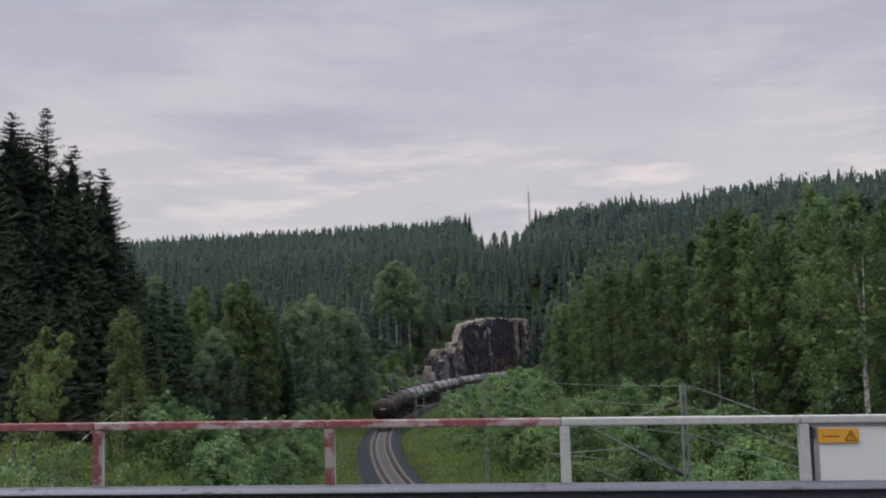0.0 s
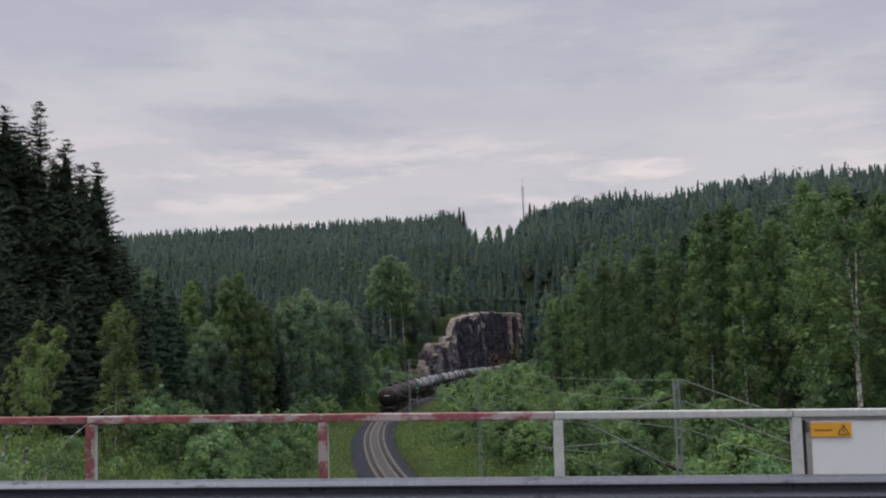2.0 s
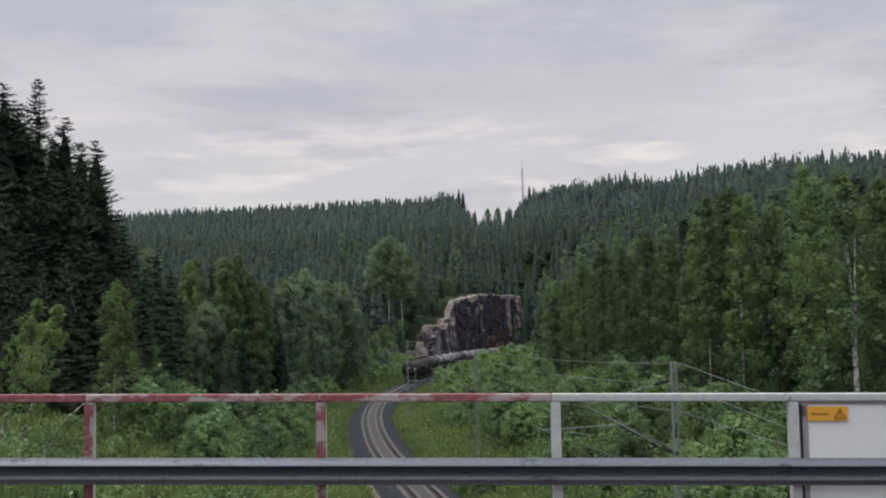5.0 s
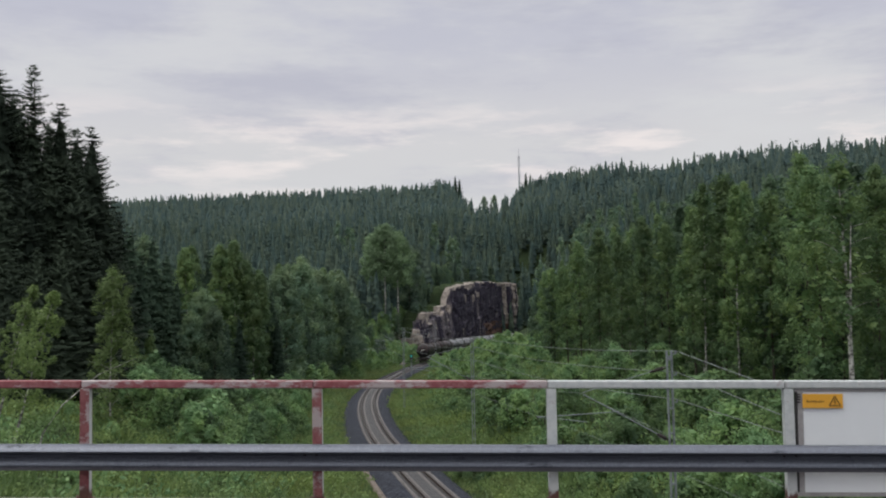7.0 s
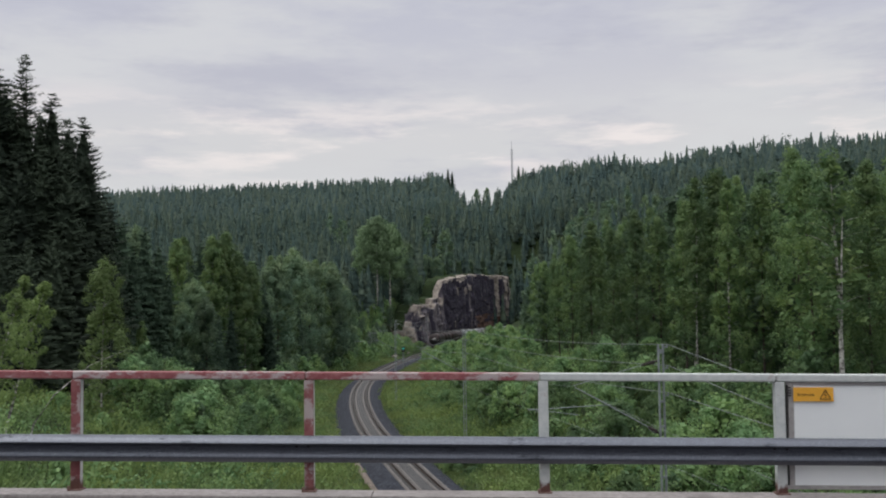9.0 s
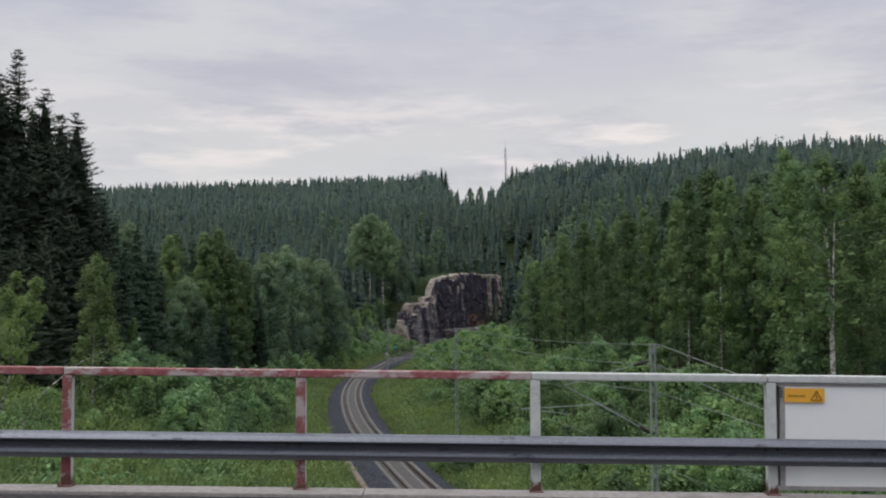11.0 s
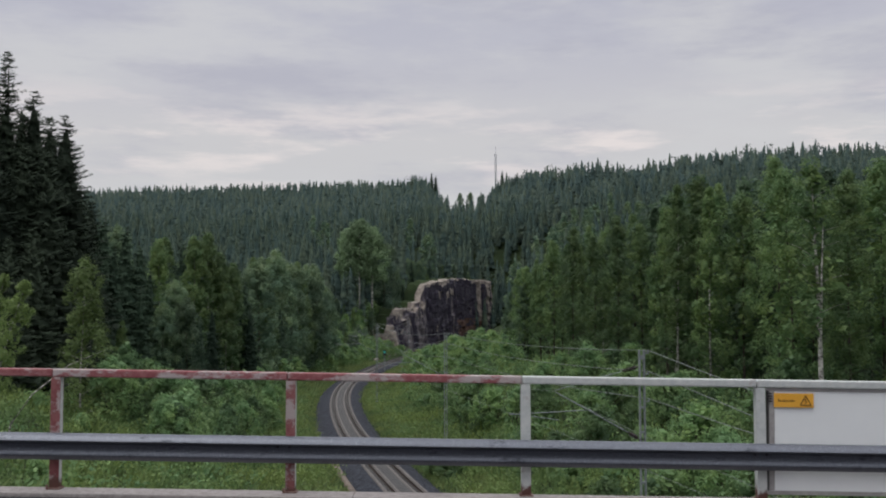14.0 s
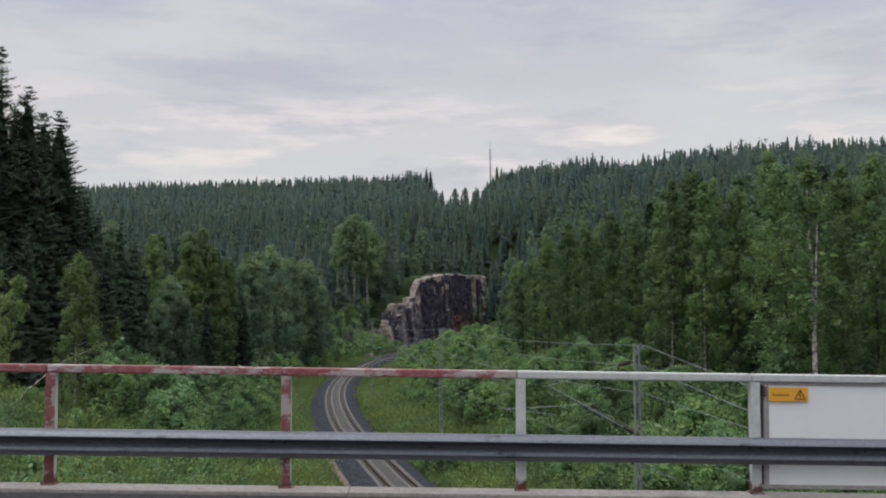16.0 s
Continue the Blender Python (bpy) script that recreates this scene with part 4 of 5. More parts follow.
def spruce_mesh(seed, H, R, whorl=0.42, arms=8, twigs=9, bare=0.1, lean=0.0, size=1.0, wispy=0.0):
    """Needle sprays of a spruce: whorls of drooping branches, each with hanging side twigs."""
    rng = np.random.default_rng(seed)
    tri_v = []
    z = H * bare
    lop = rng.uniform(0.8, 1.15, 24)
    while z < H * 0.985:
        u = z / H
        rad = R * (1 - u) ** 0.76 * (1.0 if u > bare + 0.06 else 0.6) + 0.16
        if wispy and u > 0.70:
            rad *= 0.8 + wispy * rng.uniform(-0.6, 1.0)
        na = max(4, int(arms * (0.55 + 0.45 * (1 - u)))) if not (wispy and u > 0.72) else 7
        for k in range(na):
            az = rng.uniform(0, 2 * np.pi)
            L = rad * rng.uniform(0.62, 1.12) * lop[int(az / 6.284 * 24) % 24]
            nt = max(3, int(twigs * (0.35 + 0.65 * L / R)))
            t = (np.arange(nt) + rng.uniform(0.3, 0.7, nt)) / nt
            drop = -0.55 * t + 0.42 * t**2 + (0.30 * t if u > 0.75 else 0)
            zk = z + rng.uniform(-0.9, 0.9) * whorl * min(1.0, (1 - u) * 4)
            c = np.stack([np.cos(az) * L * t, np.sin(az) * L * t, zk + drop * L], 1)
            d = np.array([np.cos(az), np.sin(az), -0.25])
            side = np.array([-np.sin(az), np.cos(az), 0])
            wdt = (0.22 + 0.30 * L / R * (1 - 0.55 * t)) * size * (0.55 + 0.45 * min(1.0, L / 1.3))
            for sg in (-1, 1):
                tip = c + side * (sg * wdt * rng.uniform(0.7, 1.3, nt))[:, None] + d * (wdt * 0.8)[:, None]
                tip[:, 2] -= wdt * rng.uniform(0.25, 0.9, nt)
                base2 = c + d * (L / nt * 1.25)
                base2[:, 2] -= 0.03
                tri_v.append(np.stack([c, tip, base2], 1))
        z += whorl * rng.uniform(0.7, 1.3) * (1 - 0.35 * u)
    tri_v = np.concatenate(tri_v).reshape(-1, 3)
    tri_v[:, 0] += lean * tri_v[:, 2]
    return tri_v, np.arange(len(tri_v)).reshape(-1, 3)


def cone_tree(seed, H, R, layers=7, pts=8, bare=0.08, taper=0.9):
    """A spire of ragged, overlapping skirts of branches."""
    rng = np.random.default_rng(seed)
    v, f = [], []
    for i in range(layers):
        u = bare + (1 - bare) * i / layers
        z0, rad = H * u, R * (1 - u) ** taper + 0.12
        z1 = min(H, z0 + H * (1 - bare) / layers * max(2.0, layers / 7)) if i < layers - 1 else H
        o = len(v)
        v.append((0, 0, z1))
        for k in range(pts):
            a = 2 * math.pi * (k + rng.uniform(-0.3, 0.3)) / pts + i
            q = rad * rng.uniform(0.6, 1.2)
            v.append((math.cos(a) * q, math.sin(a) * q, z0 + rng.uniform(-0.35, 0.35) * H / layers))
        f += [(o, o + 1 + k, o + 1 + (k + 1) % pts) for k in range(pts)]
    return np.array(v), f


def with_core(tree, seed, H, R, layers=12, pts=7, share=0.62):
    """Spruce sprays round a dense inner cone."""
    v, f = merge([tree, cone_tree(seed, H * 0.96, R * share, layers, pts)])
    return v, np.array(f)


def trunk_mesh(H, r, lean=(0, 0), seed=0, sides=8, bend=0.15):
    rng = np.random.default_rng(seed)
    t = np.linspace(0, 1, 9)
    p = np.stack([lean[0] * H * t + bend * np.sin(t * 5 + rng.uniform(0, 6)) * t, lean[1] * H * t + bend * np.sin(t * 4 + rng.uniform(0, 6)) * t, H * t - 0.3 * (t == 0)], 1)
    return p, tube_np(p, r * (1 - 0.88 * t) * (1 + 0.35 * (t == 0)), sides)


def oval(t, point=0.6):
    """Outline of a leafy crown: half width as a share, from its foot (0) to its tip (1)."""
    t = np.asarray(t, float)
    return np.clip(1 - t, 0, 1) ** point * np.clip(t + 0.10, 0, 1.2) ** 0.32 * 1.45


def crown_mesh(rng, axis, H, R, low, clumps, leaves, size, point=0.6):
    """Clumps of small outward-facing leaves on a ragged oval crown round the stem, with coarser sprays deep inside."""
    lobes = rng.uniform(0.72, 1.15, (6, 9))

    def spots(n, inner, outer):
        t = rng.random(n) ** 0.85
        az = rng.uniform(0, 2 * np.pi, n)
        q = R * oval(t, point) * lobes[(t * 5.99).astype(int), (az / 6.2832 * 9).astype(int) % 9] * rng.uniform(inner, outer, n)
        z = H * (low + (1 - low) * t)
        u = np.linspace(0, 1, len(axis))
        return np.stack([np.interp(z / H, u, axis[:, 0]) + np.cos(az) * q, np.interp(z / H, u, axis[:, 1]) + np.sin(az) * q, z], 1), az

    c, az = spots(clumps, 0.55, 1.0)
    m = clumps * leaves
    d = rand_dirs(rng, m)
    rad = np.repeat(rng.uniform(0.6, 1.25, clumps), leaves)[:, None] * np.array([0.17, 0.17, 0.19]) * R
    p = np.repeat(c, leaves, 0) + d * rad * rng.uniform(0.6, 1.15, (m, 1))
    p[:, 2] -= rng.uniform(0, 0.10, m) * R
    out = np.stack([np.cos(az), np.sin(az), np.full(clumps, 0.7)], 1)
    nor = d + np.repeat(out, leaves, 0) * 0.6 + rng.normal(size=(m, 3)) * 0.40
    nor /= np.linalg.norm(nor, axis=1)[:, None] + 1e-9
    a = np.cross(nor, rand_dirs(rng, m))
    a /= np.linalg.norm(a, axis=1)[:, None] + 1e-9
    k = size * rng.uniform(0.6, 1.35, (m, 1))
    fine = quads(p, a * k, np.cross(nor, a) * k * 0.66)
    c2, _ = spots(int(60 + clumps * 0.5), 0.1, 0.52)
    c2[:, 2] *= 0.97
    return merge([fine, leaf_cloud(rng, c2, R * 0.08, 5, R * 0.11, flat=0.5)])


def birch_mesh(seed, H, R, clumps=60, leaves=70, size=0.13, lean=(0, 0), r=0.13, low=0.25, limbs=14, limb_r=0.026, point=0.6):
    """Trunk with limbs, and a crown of small leaves."""
    rng = np.random.default_rng(seed)
    p, trunk = trunk_mesh(H * 0.97, r, lean, seed)
    wood = [trunk]
    for k in range(limbs):
        t = (k + rng.uniform(0, 1)) / limbs * 0.9
        u = low + (0.97 - low) * t
        base = np.array([np.interp(u, np.linspace(0, 1, 9), p[:, i]) for i in range(3)])
        az = k * 2.4 + rng.uniform(-0.5, 0.5)
        env = R * float(oval(t, point)) * rng.uniform(0.7, 0.98)
        up = env * rng.uniform(0.5, 1.1)
        q = np.linspace(0, 1, 5)[:, None]
        d = np.array([math.cos(az), math.sin(az), 0])
        path = base + d * env * q + np.array([0, 0, 1]) * (up * (q - 0.45 * q**2))
        wood.append(tube_np(path, limb_r * (1 - u * 0.5) * (1.05 - np.linspace(0, 1, 5)), 4))
    leaf = crown_mesh(rng, p, H, R, low, clumps, leaves, size, point)
    return (wood[0], merge(wood[1:])), leaf


def tree_thing(name, label, category, group, trunk, crown, bark, leaf):
    t = thing(name, label, category, group)
    if isinstance(trunk[0], tuple):
        stem, limb = trunk
        tagged(part("limb", mesh_from("limb", limb[0], limb[1], bark, True), None, t), kind="stuff")
    else:
        stem = trunk
    part("trunk", mesh_from("trunk", stem[0], stem[1], bark, True), None, t)
    part("crown", mesh_from("crown", crown[0], crown[1], leaf), None, t)
    return t


def put(proto, x, y, rot, s, used):
    """Places the prototype itself first, then copies."""
    m = pose(x, y, float(ground_z(x, y)) - 0.15, 0, 0, rot)
    if proto.name in used:
        ob = copy_thing(proto, m)
    else:
        used.add(proto.name)
        ob = proto
        ob.matrix_basis = m
    ob.scale = (s, s, s)
    return ob


def from_view(px, d):
    """x at the distance d for a bearing, given as hundredths of the tangent."""
    return px * d / 100.0


used_protos = set()


def build_spruces():
    protos = []
    for k, (H, R, w) in enumerate(((25, 4.8, 0.3), (22, 5.0, 0.0), (19, 4.7, 0.0))):
        _, tr = trunk_mesh(H * 0.93, 0.24, seed=k + 40)
        cr = with_core(spruce_mesh(20 + k, H, R, 0.36, 15, 20, 0.04, size=0.8, wispy=w), 30 + k, H * (0.84 if w else 0.97), R, 34, 17, 0.60)
        protos.append(tree_thing("spruce", "tall dark spruce with drooping branches at the forest edge", "spruce", "dark spruces", tr, cr, M_BARK, M_SPRUCE))
    # bearing, distance, top of the tree as tangent of elevation, prototype
    spots = [(-42.8, 80, 0.268, 0), (-46.2, 78, 0.262, 1), (-44.5, 84, 0.24, 1), (-40.0, 82, 0.225, 1), (-38.4, 88, 0.200, 2), (-36.9, 80, 0.201, 1),
             (-48.5, 74, 0.22, 2), (-40.8, 74, 0.17, 2), (-38.6, 74, 0.165, 2), (-43.4, 72, 0.17, 1), (-49.5, 82, 0.262, 1), (-54, 84, 0.25, 0), (-45.4, 82, 0.245, 1), (-43.9, 86, 0.225, 1), (-47.0, 86, 0.235, 2), (-41.2, 86, 0.205, 2), (-51, 78, 0.24, 1), (-35.6, 92, 0.135, 2), (-34.2, 98, 0.115, 2), (-46, 68, 0.15, 2), (-37.2, 76, 0.10, 2), (-41, 92, 0.20, 1), (-44, 95, 0.215, 1), (-38.5, 96, 0.165, 1), (-36.5, 98, 0.15, 2), (-47.5, 90, 0.215, 1), (-39.8, 70, 0.09, 2), (-42.2, 66, 0.08, 2), (-44.8, 64, 0.07, 2), (-35.4, 84, 0.07, 2)]
    rng = random.Random(2)
    for a, d, el, k in spots:
        x = from_view(a, d)
        gz = float(ground_z(x, d))
        top = EYE_Z + el * d
        H0 = (25, 22, 19)[k]
        put(protos[k], x, d, rng.uniform(0, 360), (top - gz + 0.15) / H0, used_protos)


def build_birches():
    rng = random.Random(7)
    protos, heights = [], []
    for k, (H, R) in enumerate(((17, 2.4), (16, 2.0), (15, 2.5), (14, 2.1), (16, 2.8), (15, 2.5))):
        fine = k < 4
        tr, cr = birch_mesh(60 + k, H, R, 130 if fine else 100, 74 if fine else 26, 0.075 if fine else 0.15, (rng.uniform(-0.02, 0.02), 0), 0.10, 0.16 if fine else 0.10, 24, point=(0.6, 0.75, 0.55, 0.85, 0.6, 0.6)[k])
        if fine:
            protos.append(tree_thing("birch", "birch with a slim trunk and hanging olive green leaves", "birch", "birches of the wood", tr, cr, M_WHITE_BARK if k == 1 else M_BARK, M_BIRCH))
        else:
            # rear rows: shade behind the front crowns is painted by darker leaves
            protos.append(tree_thing("alder", "tree of the rear rows, its leaves darkened for the shade deep in the wood", "alder", "alders of the wood", tr, cr, M_BARK, M_SHADE_LEAF))
        heights.append(H)
    # two old birches with stout white forked trunks stand at the edge
    tr, cr = birch_mesh(70, 17, 2.9, 66, 60, 0.085, (0.012, 0), 0.20, 0.40, 22, 0.045)
    fork = tube_np([(0.05, 0, 5.2), (-0.5, 0.1, 7.4), (-0.75, 0.1, 10.0), (-0.9, 0, 13.0)], [0.11, 0.09, 0.06, 0.02], 7)
    protos.append(tree_thing("birch", "old birch with a forked bright white trunk at the wood's edge", "birch", "birches of the wood", (tr[0], merge([tr[1], fork])), cr, M_WHITE_BARK, M_BIRCH))
    heights.append(17)
    # front edge of the wood: bearing and skyline of its crowns
    tops = np.array([(6.0, 0.030), (8.0, 0.055), (10, 0.068), (12, 0.078), (15, 0.100), (20, 0.115), (23, 0.135), (28, 0.142), (32, 0.150), (37, 0.158), (44, 0.155), (60, 0.16)])
    edge = np.array([(6, 165), (9, 140), (12, 122), (17, 104), (23, 90), (30, 78), (37, 69), (44, 64), (60, 60)])
    a = 8.3
    row = []
    while a < 52:
        d = float(np.interp(a, edge[:, 0], edge[:, 1])) * rng.uniform(0.97, 1.06)
        if not 35.4 < a < 37.8:
            row.append((a, d, rng.uniform(0.64, 1.03), rng.randrange(4)))
        a += rng.uniform(2.4, 4.4) * 70 / d
    for depth in (1.10, 1.22, 1.36, 1.56):
        a = 8.0
        while a < 50:
            d = float(np.interp(a, edge[:, 0], edge[:, 1])) * depth * rng.uniform(0.95, 1.06)
            row.append((a, d, rng.uniform(0.66, 0.93), rng.randrange(4) if a < 25 and rng.random() < 0.6 else 4 + rng.randrange(2)))
            a += rng.uniform(2.0, 3.4) * 80 / d
    for fixed in ((36.6, 60, 0.97, 6), (26.0, 80, 0.90, 1), (22.8, 86, 0.95, 1), (34.0, 66, 0.94, 2), (39.5, 62, 0.9, 0), (7.4, 148, 0.95, 3), (6.6, 154, 0.65, 4), (8.0, 142, 0.6, 5)):
        row.append(fixed)
    for a, d, q, k in row:
        x = from_view(a, d)
        el = float(np.interp(a, tops[:, 0], tops[:, 1])) * q
        gz = float(ground_z(x, d))
        put(protos[k], x, d, rng.uniform(0, 360), max(5.0, EYE_Z + el * d - gz) / heights[k], used_protos)


def build_left_trees():
    """Mixed young wood beyond the left slope, tree by tree: bearing, distance, top, kind."""
    rng = random.Random(11)
    kinds = {}
    tr, cr = birch_mesh(81, 12, 2.7, 150, 84, 0.09, (0.0, 0), 0.10, 0.05, 20, point=0.5)
    kinds["a"] = (tree_thing("aspen", "grey-green aspen with a dense crown on the slope", "aspen", "mixed young trees", tr, cr, M_BARK, M_ASPEN), 12)
    tr, cr = birch_mesh(82, 13, 2.1, 140, 84, 0.09, (0.01, 0), 0.09, 0.08, 22, point=0.8)
    kinds["b"] = (tree_thing("birch", "slender birch with olive green leaves on the slope", "birch", "mixed young trees", tr, cr, M_WHITE_BARK, M_BIRCH), 13)
    _, tr = trunk_mesh(13, 0.14, seed=83)
    kinds["s"] = (tree_thing("spruce", "young dark green spruce among leafy trees", "spruce", "mixed young trees", tr, with_core(spruce_mesh(84, 13, 2.4, 0.40, 11, 11, 0.04, size=0.8), 86, 13, 2.4, 28, 13, 0.62), M_BARK, M_YOUNG_SPRUCE), 13)
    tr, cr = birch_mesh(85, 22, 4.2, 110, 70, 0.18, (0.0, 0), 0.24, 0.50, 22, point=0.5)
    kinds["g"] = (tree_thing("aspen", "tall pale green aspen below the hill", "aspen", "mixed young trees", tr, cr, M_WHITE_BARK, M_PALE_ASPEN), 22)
    spots = [(-33.0, 96, 0.101, "s"), (-30.8, 102, 0.091, "s"), (-31.9, 90, 0.070, "s"), (-29.4, 104, 0.075, "s"), (-27.6, 108, 0.078, "b"), (-28.4, 100, 0.047, "s"), (-29.3, 94, 0.030, "s"),
             (-24.2, 116, 0.080, "b"), (-22.8, 118, 0.084, "b"), (-21.6, 120, 0.064, "b"), (-25.9, 102, 0.035, "a"), (-24.7, 100, 0.018, "a"), (-27.1, 98, 0.013, "a"),
             (-20.3, 122, 0.054, "b"), (-20.9, 116, 0.033, "b"), (-19.1, 124, 0.036, "s"), (-18.6, 118, 0.008, "s"), (-17.8, 130, 0.053, "a"),
             (-16.3, 134, 0.063, "a"), (-17.0, 126, 0.040, "b"), (-15.0, 136, 0.050, "a"), (-14.0, 140, 0.050, "s"), (-13.1, 144, 0.038, "a"), (-12.2, 150, 0.043, "s"), (-11.4, 156, 0.028, "a"), (-10.8, 160, 0.010, "a"),
             (-15.7, 126, 0.010, "s"), (-22.3, 110, 0.010, "s"), (-23.5, 108, 0.002, "s"), (-31.0, 84, -0.002, "b"), (-19.9, 128, 0.030, "s"), (-26.6, 112, 0.055, "s"), (-13.6, 138, 0.012, "s"),
             (-8.0, 300, 0.094, "g"), (-6.8, 303, 0.087, "g"), (-9.0, 308, 0.085, "g"), (-5.6, 318, 0.070, "a"), (-6.4, 322, 0.060, "s"),
             (-1.0, 770, 0.1405, "s"), (-0.6, 765, 0.1375, "s"), (-1.9, 770, 0.1365, "s"), (1.75, 742, 0.1195, "a"), (2.8, 742, 0.1205, "a"), (5.9, 745, 0.142, "s"), (6.35, 745, 0.1405, "s"), (7.4, 735, 0.1405, "s"), (8.3, 735, 0.143, "s")]
    for k in range(60):
        a = rng.uniform(-50, -12.5)
        d = float(np.interp(a, [-50, -30, -15, -8], [95, 120, 165, 215])) * rng.uniform(1.05, 1.5)
        spots.append((a, d, float(np.interp(a, [-50, -30, -15, -8], [0.12, 0.075, 0.055, 0.03])) * rng.uniform(0.7, 1.15), rng.choice("aaab" if a > -19 else "abssss")))
    for a, d, el, k in spots:
        # towards the bend the wood keeps clear of the track
        if d < 170:
            d *= float(np.interp(a, [-19, -15], [1.0, 1.38]))
        x = from_view(a, d)
        ob, H = kinds[k]
        gz = float(ground_z(x, d))
        put(ob, x, d, rng.uniform(0, 360), max(3.0, EYE_Z + el * d - gz) / H, used_protos)
    for q in range(64):
        y = rng.uniform(286, 372)
        x = float(track_x(y)) - rng.uniform(15.0, 30)
        ob, H = kinds[rng.choice("aabs")]
        put(ob, x, y, rng.uniform(0, 360), rng.uniform(3.5, 8.5) / H, used_protos)
    for q in range(42):
        y = rng.uniform(360, 455)
        x = float(track_x(y)) - rng.uniform(14.5, 24)
        ob, H = kinds[rng.choice("aabss")]
        put(ob, x, y, rng.uniform(0, 360), rng.uniform(6.0, 12.0) / H, used_protos)
    for q in range(34):
        y = rng.uniform(236, 284)
        x = float(track_x(y)) - rng.uniform(8.5, 22)
        ob, H = kinds[rng.choice("aaab")]
        put(ob, x, y, rng.uniform(0, 360), rng.uniform(3.0, 7.0) / H, used_protos)
    # two young birches standing free before the spruces, one of them bent over
    tr, cr = birch_mesh(91, 8.6, 1.2, 80, 80, 0.052, (0.27, 0.0), 0.085, 0.28, 22, 0.018, 0.45)
    t = tree_thing("young_birch", "young yellow-green birch leaning before dark spruces", "birch", "", tr, cr, M_WHITE_BARK, M_YOUNG)
    x = from_view(-44.6, 50)
    put(t, x, 50, 0, 1.0, used_protos)
    t.scale = ((EYE_Z + 0.038 * 50 - float(ground_z(x, 50))) / 8.6,) * 3
    t2 = copy_thing(t, pose(from_view(-46.5, 52), 52, float(ground_z(from_view(-46.5, 52), 52)), 0, 0, 30))
    t2.scale = (0.85, 0.85, 0.9)
    tr, cr = birch_mesh(92, 8.5, 1.7, 90, 80, 0.056, (0.0, 0), 0.06, 0.06, 22, 0.018, 0.55)
    t = tree_thing("young_birch", "bright green young birch before dark spruces", "birch", "", tr, cr, M_WHITE_BARK, M_YOUNG)
    x = from_view(-34.9, 62)
    put(t, x, 62, 0, (EYE_Z + 0.058 * 62 - float(ground_z(x, 62))) / 8.5, used_protos)
    # thin birch bent over the bushes
    y0 = 46.0
    gz = float(ground_z(-19.5, y0))
    path = np.array([(-19.5, y0, gz - 0.2), (-19.1, y0, gz + 0.55 * (6.9 - gz)), (-18.2, y0, 6.95), (-16.6, y0, 8.25), (-14.9, y0, 8.95)])
    v, f = tube_np(path - path[0], [0.045, 0.04, 0.032, 0.02, 0.008], 6)
    rng2 = np.random.default_rng(3)
    c = np.array([(3.1, 0, 0), (3.5, 0, 0.2), (3.9, 0, 0.4), (4.3, 0, 0.55), (4.6, 0, 0.7)]) + np.array([0, 0, 8.2 - path[0][2]])
    t = tree_thing("bent_birch", "thin bent birch stem with few leaves over bushes", "birch", "", (v, f), leaf_cloud(rng2, c, np.array([0.25, 0.2, 0.14]), 40, 0.08), M_WHITE_BARK, M_YOUNG)
    t.matrix_basis = pose(*path[0])


def scatter_mesh(protos, xs, ys, scales, rots, zs, label, name, mat, category):
    """Joins many turned and scaled copies of the given prototypes into one mesh."""
    vs, fs, o = [], [], 0
    pick = np.random.default_rng(len(xs)).integers(0, len(protos), len(xs))
    for k, (v, f) in enumerate(protos):
        idx = np.where(pick == k)[0]
        if not len(idx):
            continue
        c, s = np.cos(rots[idx]), np.sin(rots[idx])
        x = (v[None, :, 0] * c[:, None] - v[None, :, 1] * s[:, None]) * scales[idx, None]
        y = (v[None, :, 0] * s[:, None] + v[None, :, 1] * c[:, None]) * scales[idx, None]
        z = v[None, :, 2] * scales[idx, None]
        V = np.stack([x + xs[idx, None], y + ys[idx, None], z + zs[idx, None]], -1).reshape(-1, 3)
        F = (np.asarray(f)[None] + (np.arange(len(idx)) * len(v))[:, None, None]).reshape(-1, np.asarray(f).shape[1]) + o
        vs.append(V)
        fs.append(F)
        o += len(V)
    V = np.concatenate(vs)
    me = bpy.data.meshes.new(name)
    nv, sizes = len(V), np.concatenate([np.full(len(F), F.shape[1]) for F in fs])
    loops = np.concatenate([F.ravel() for F in fs])
    me.vertices.add(nv)
    me.vertices.foreach_set("co", V.ravel())
    me.loops.add(len(loops))
    me.loops.foreach_set("vertex_index", loops.astype(np.int32))
    me.polygons.add(len(sizes))
    me.polygons.foreach_set("loop_start", np.concatenate([[0], np.cumsum(sizes)[:-1]]).astype(np.int32))
    me.materials.append(mat)
    me.update(calc_edges=True)
    me.validate()
    ob = new(name, me)
    return tagged(ob, label, category, kind="stuff")


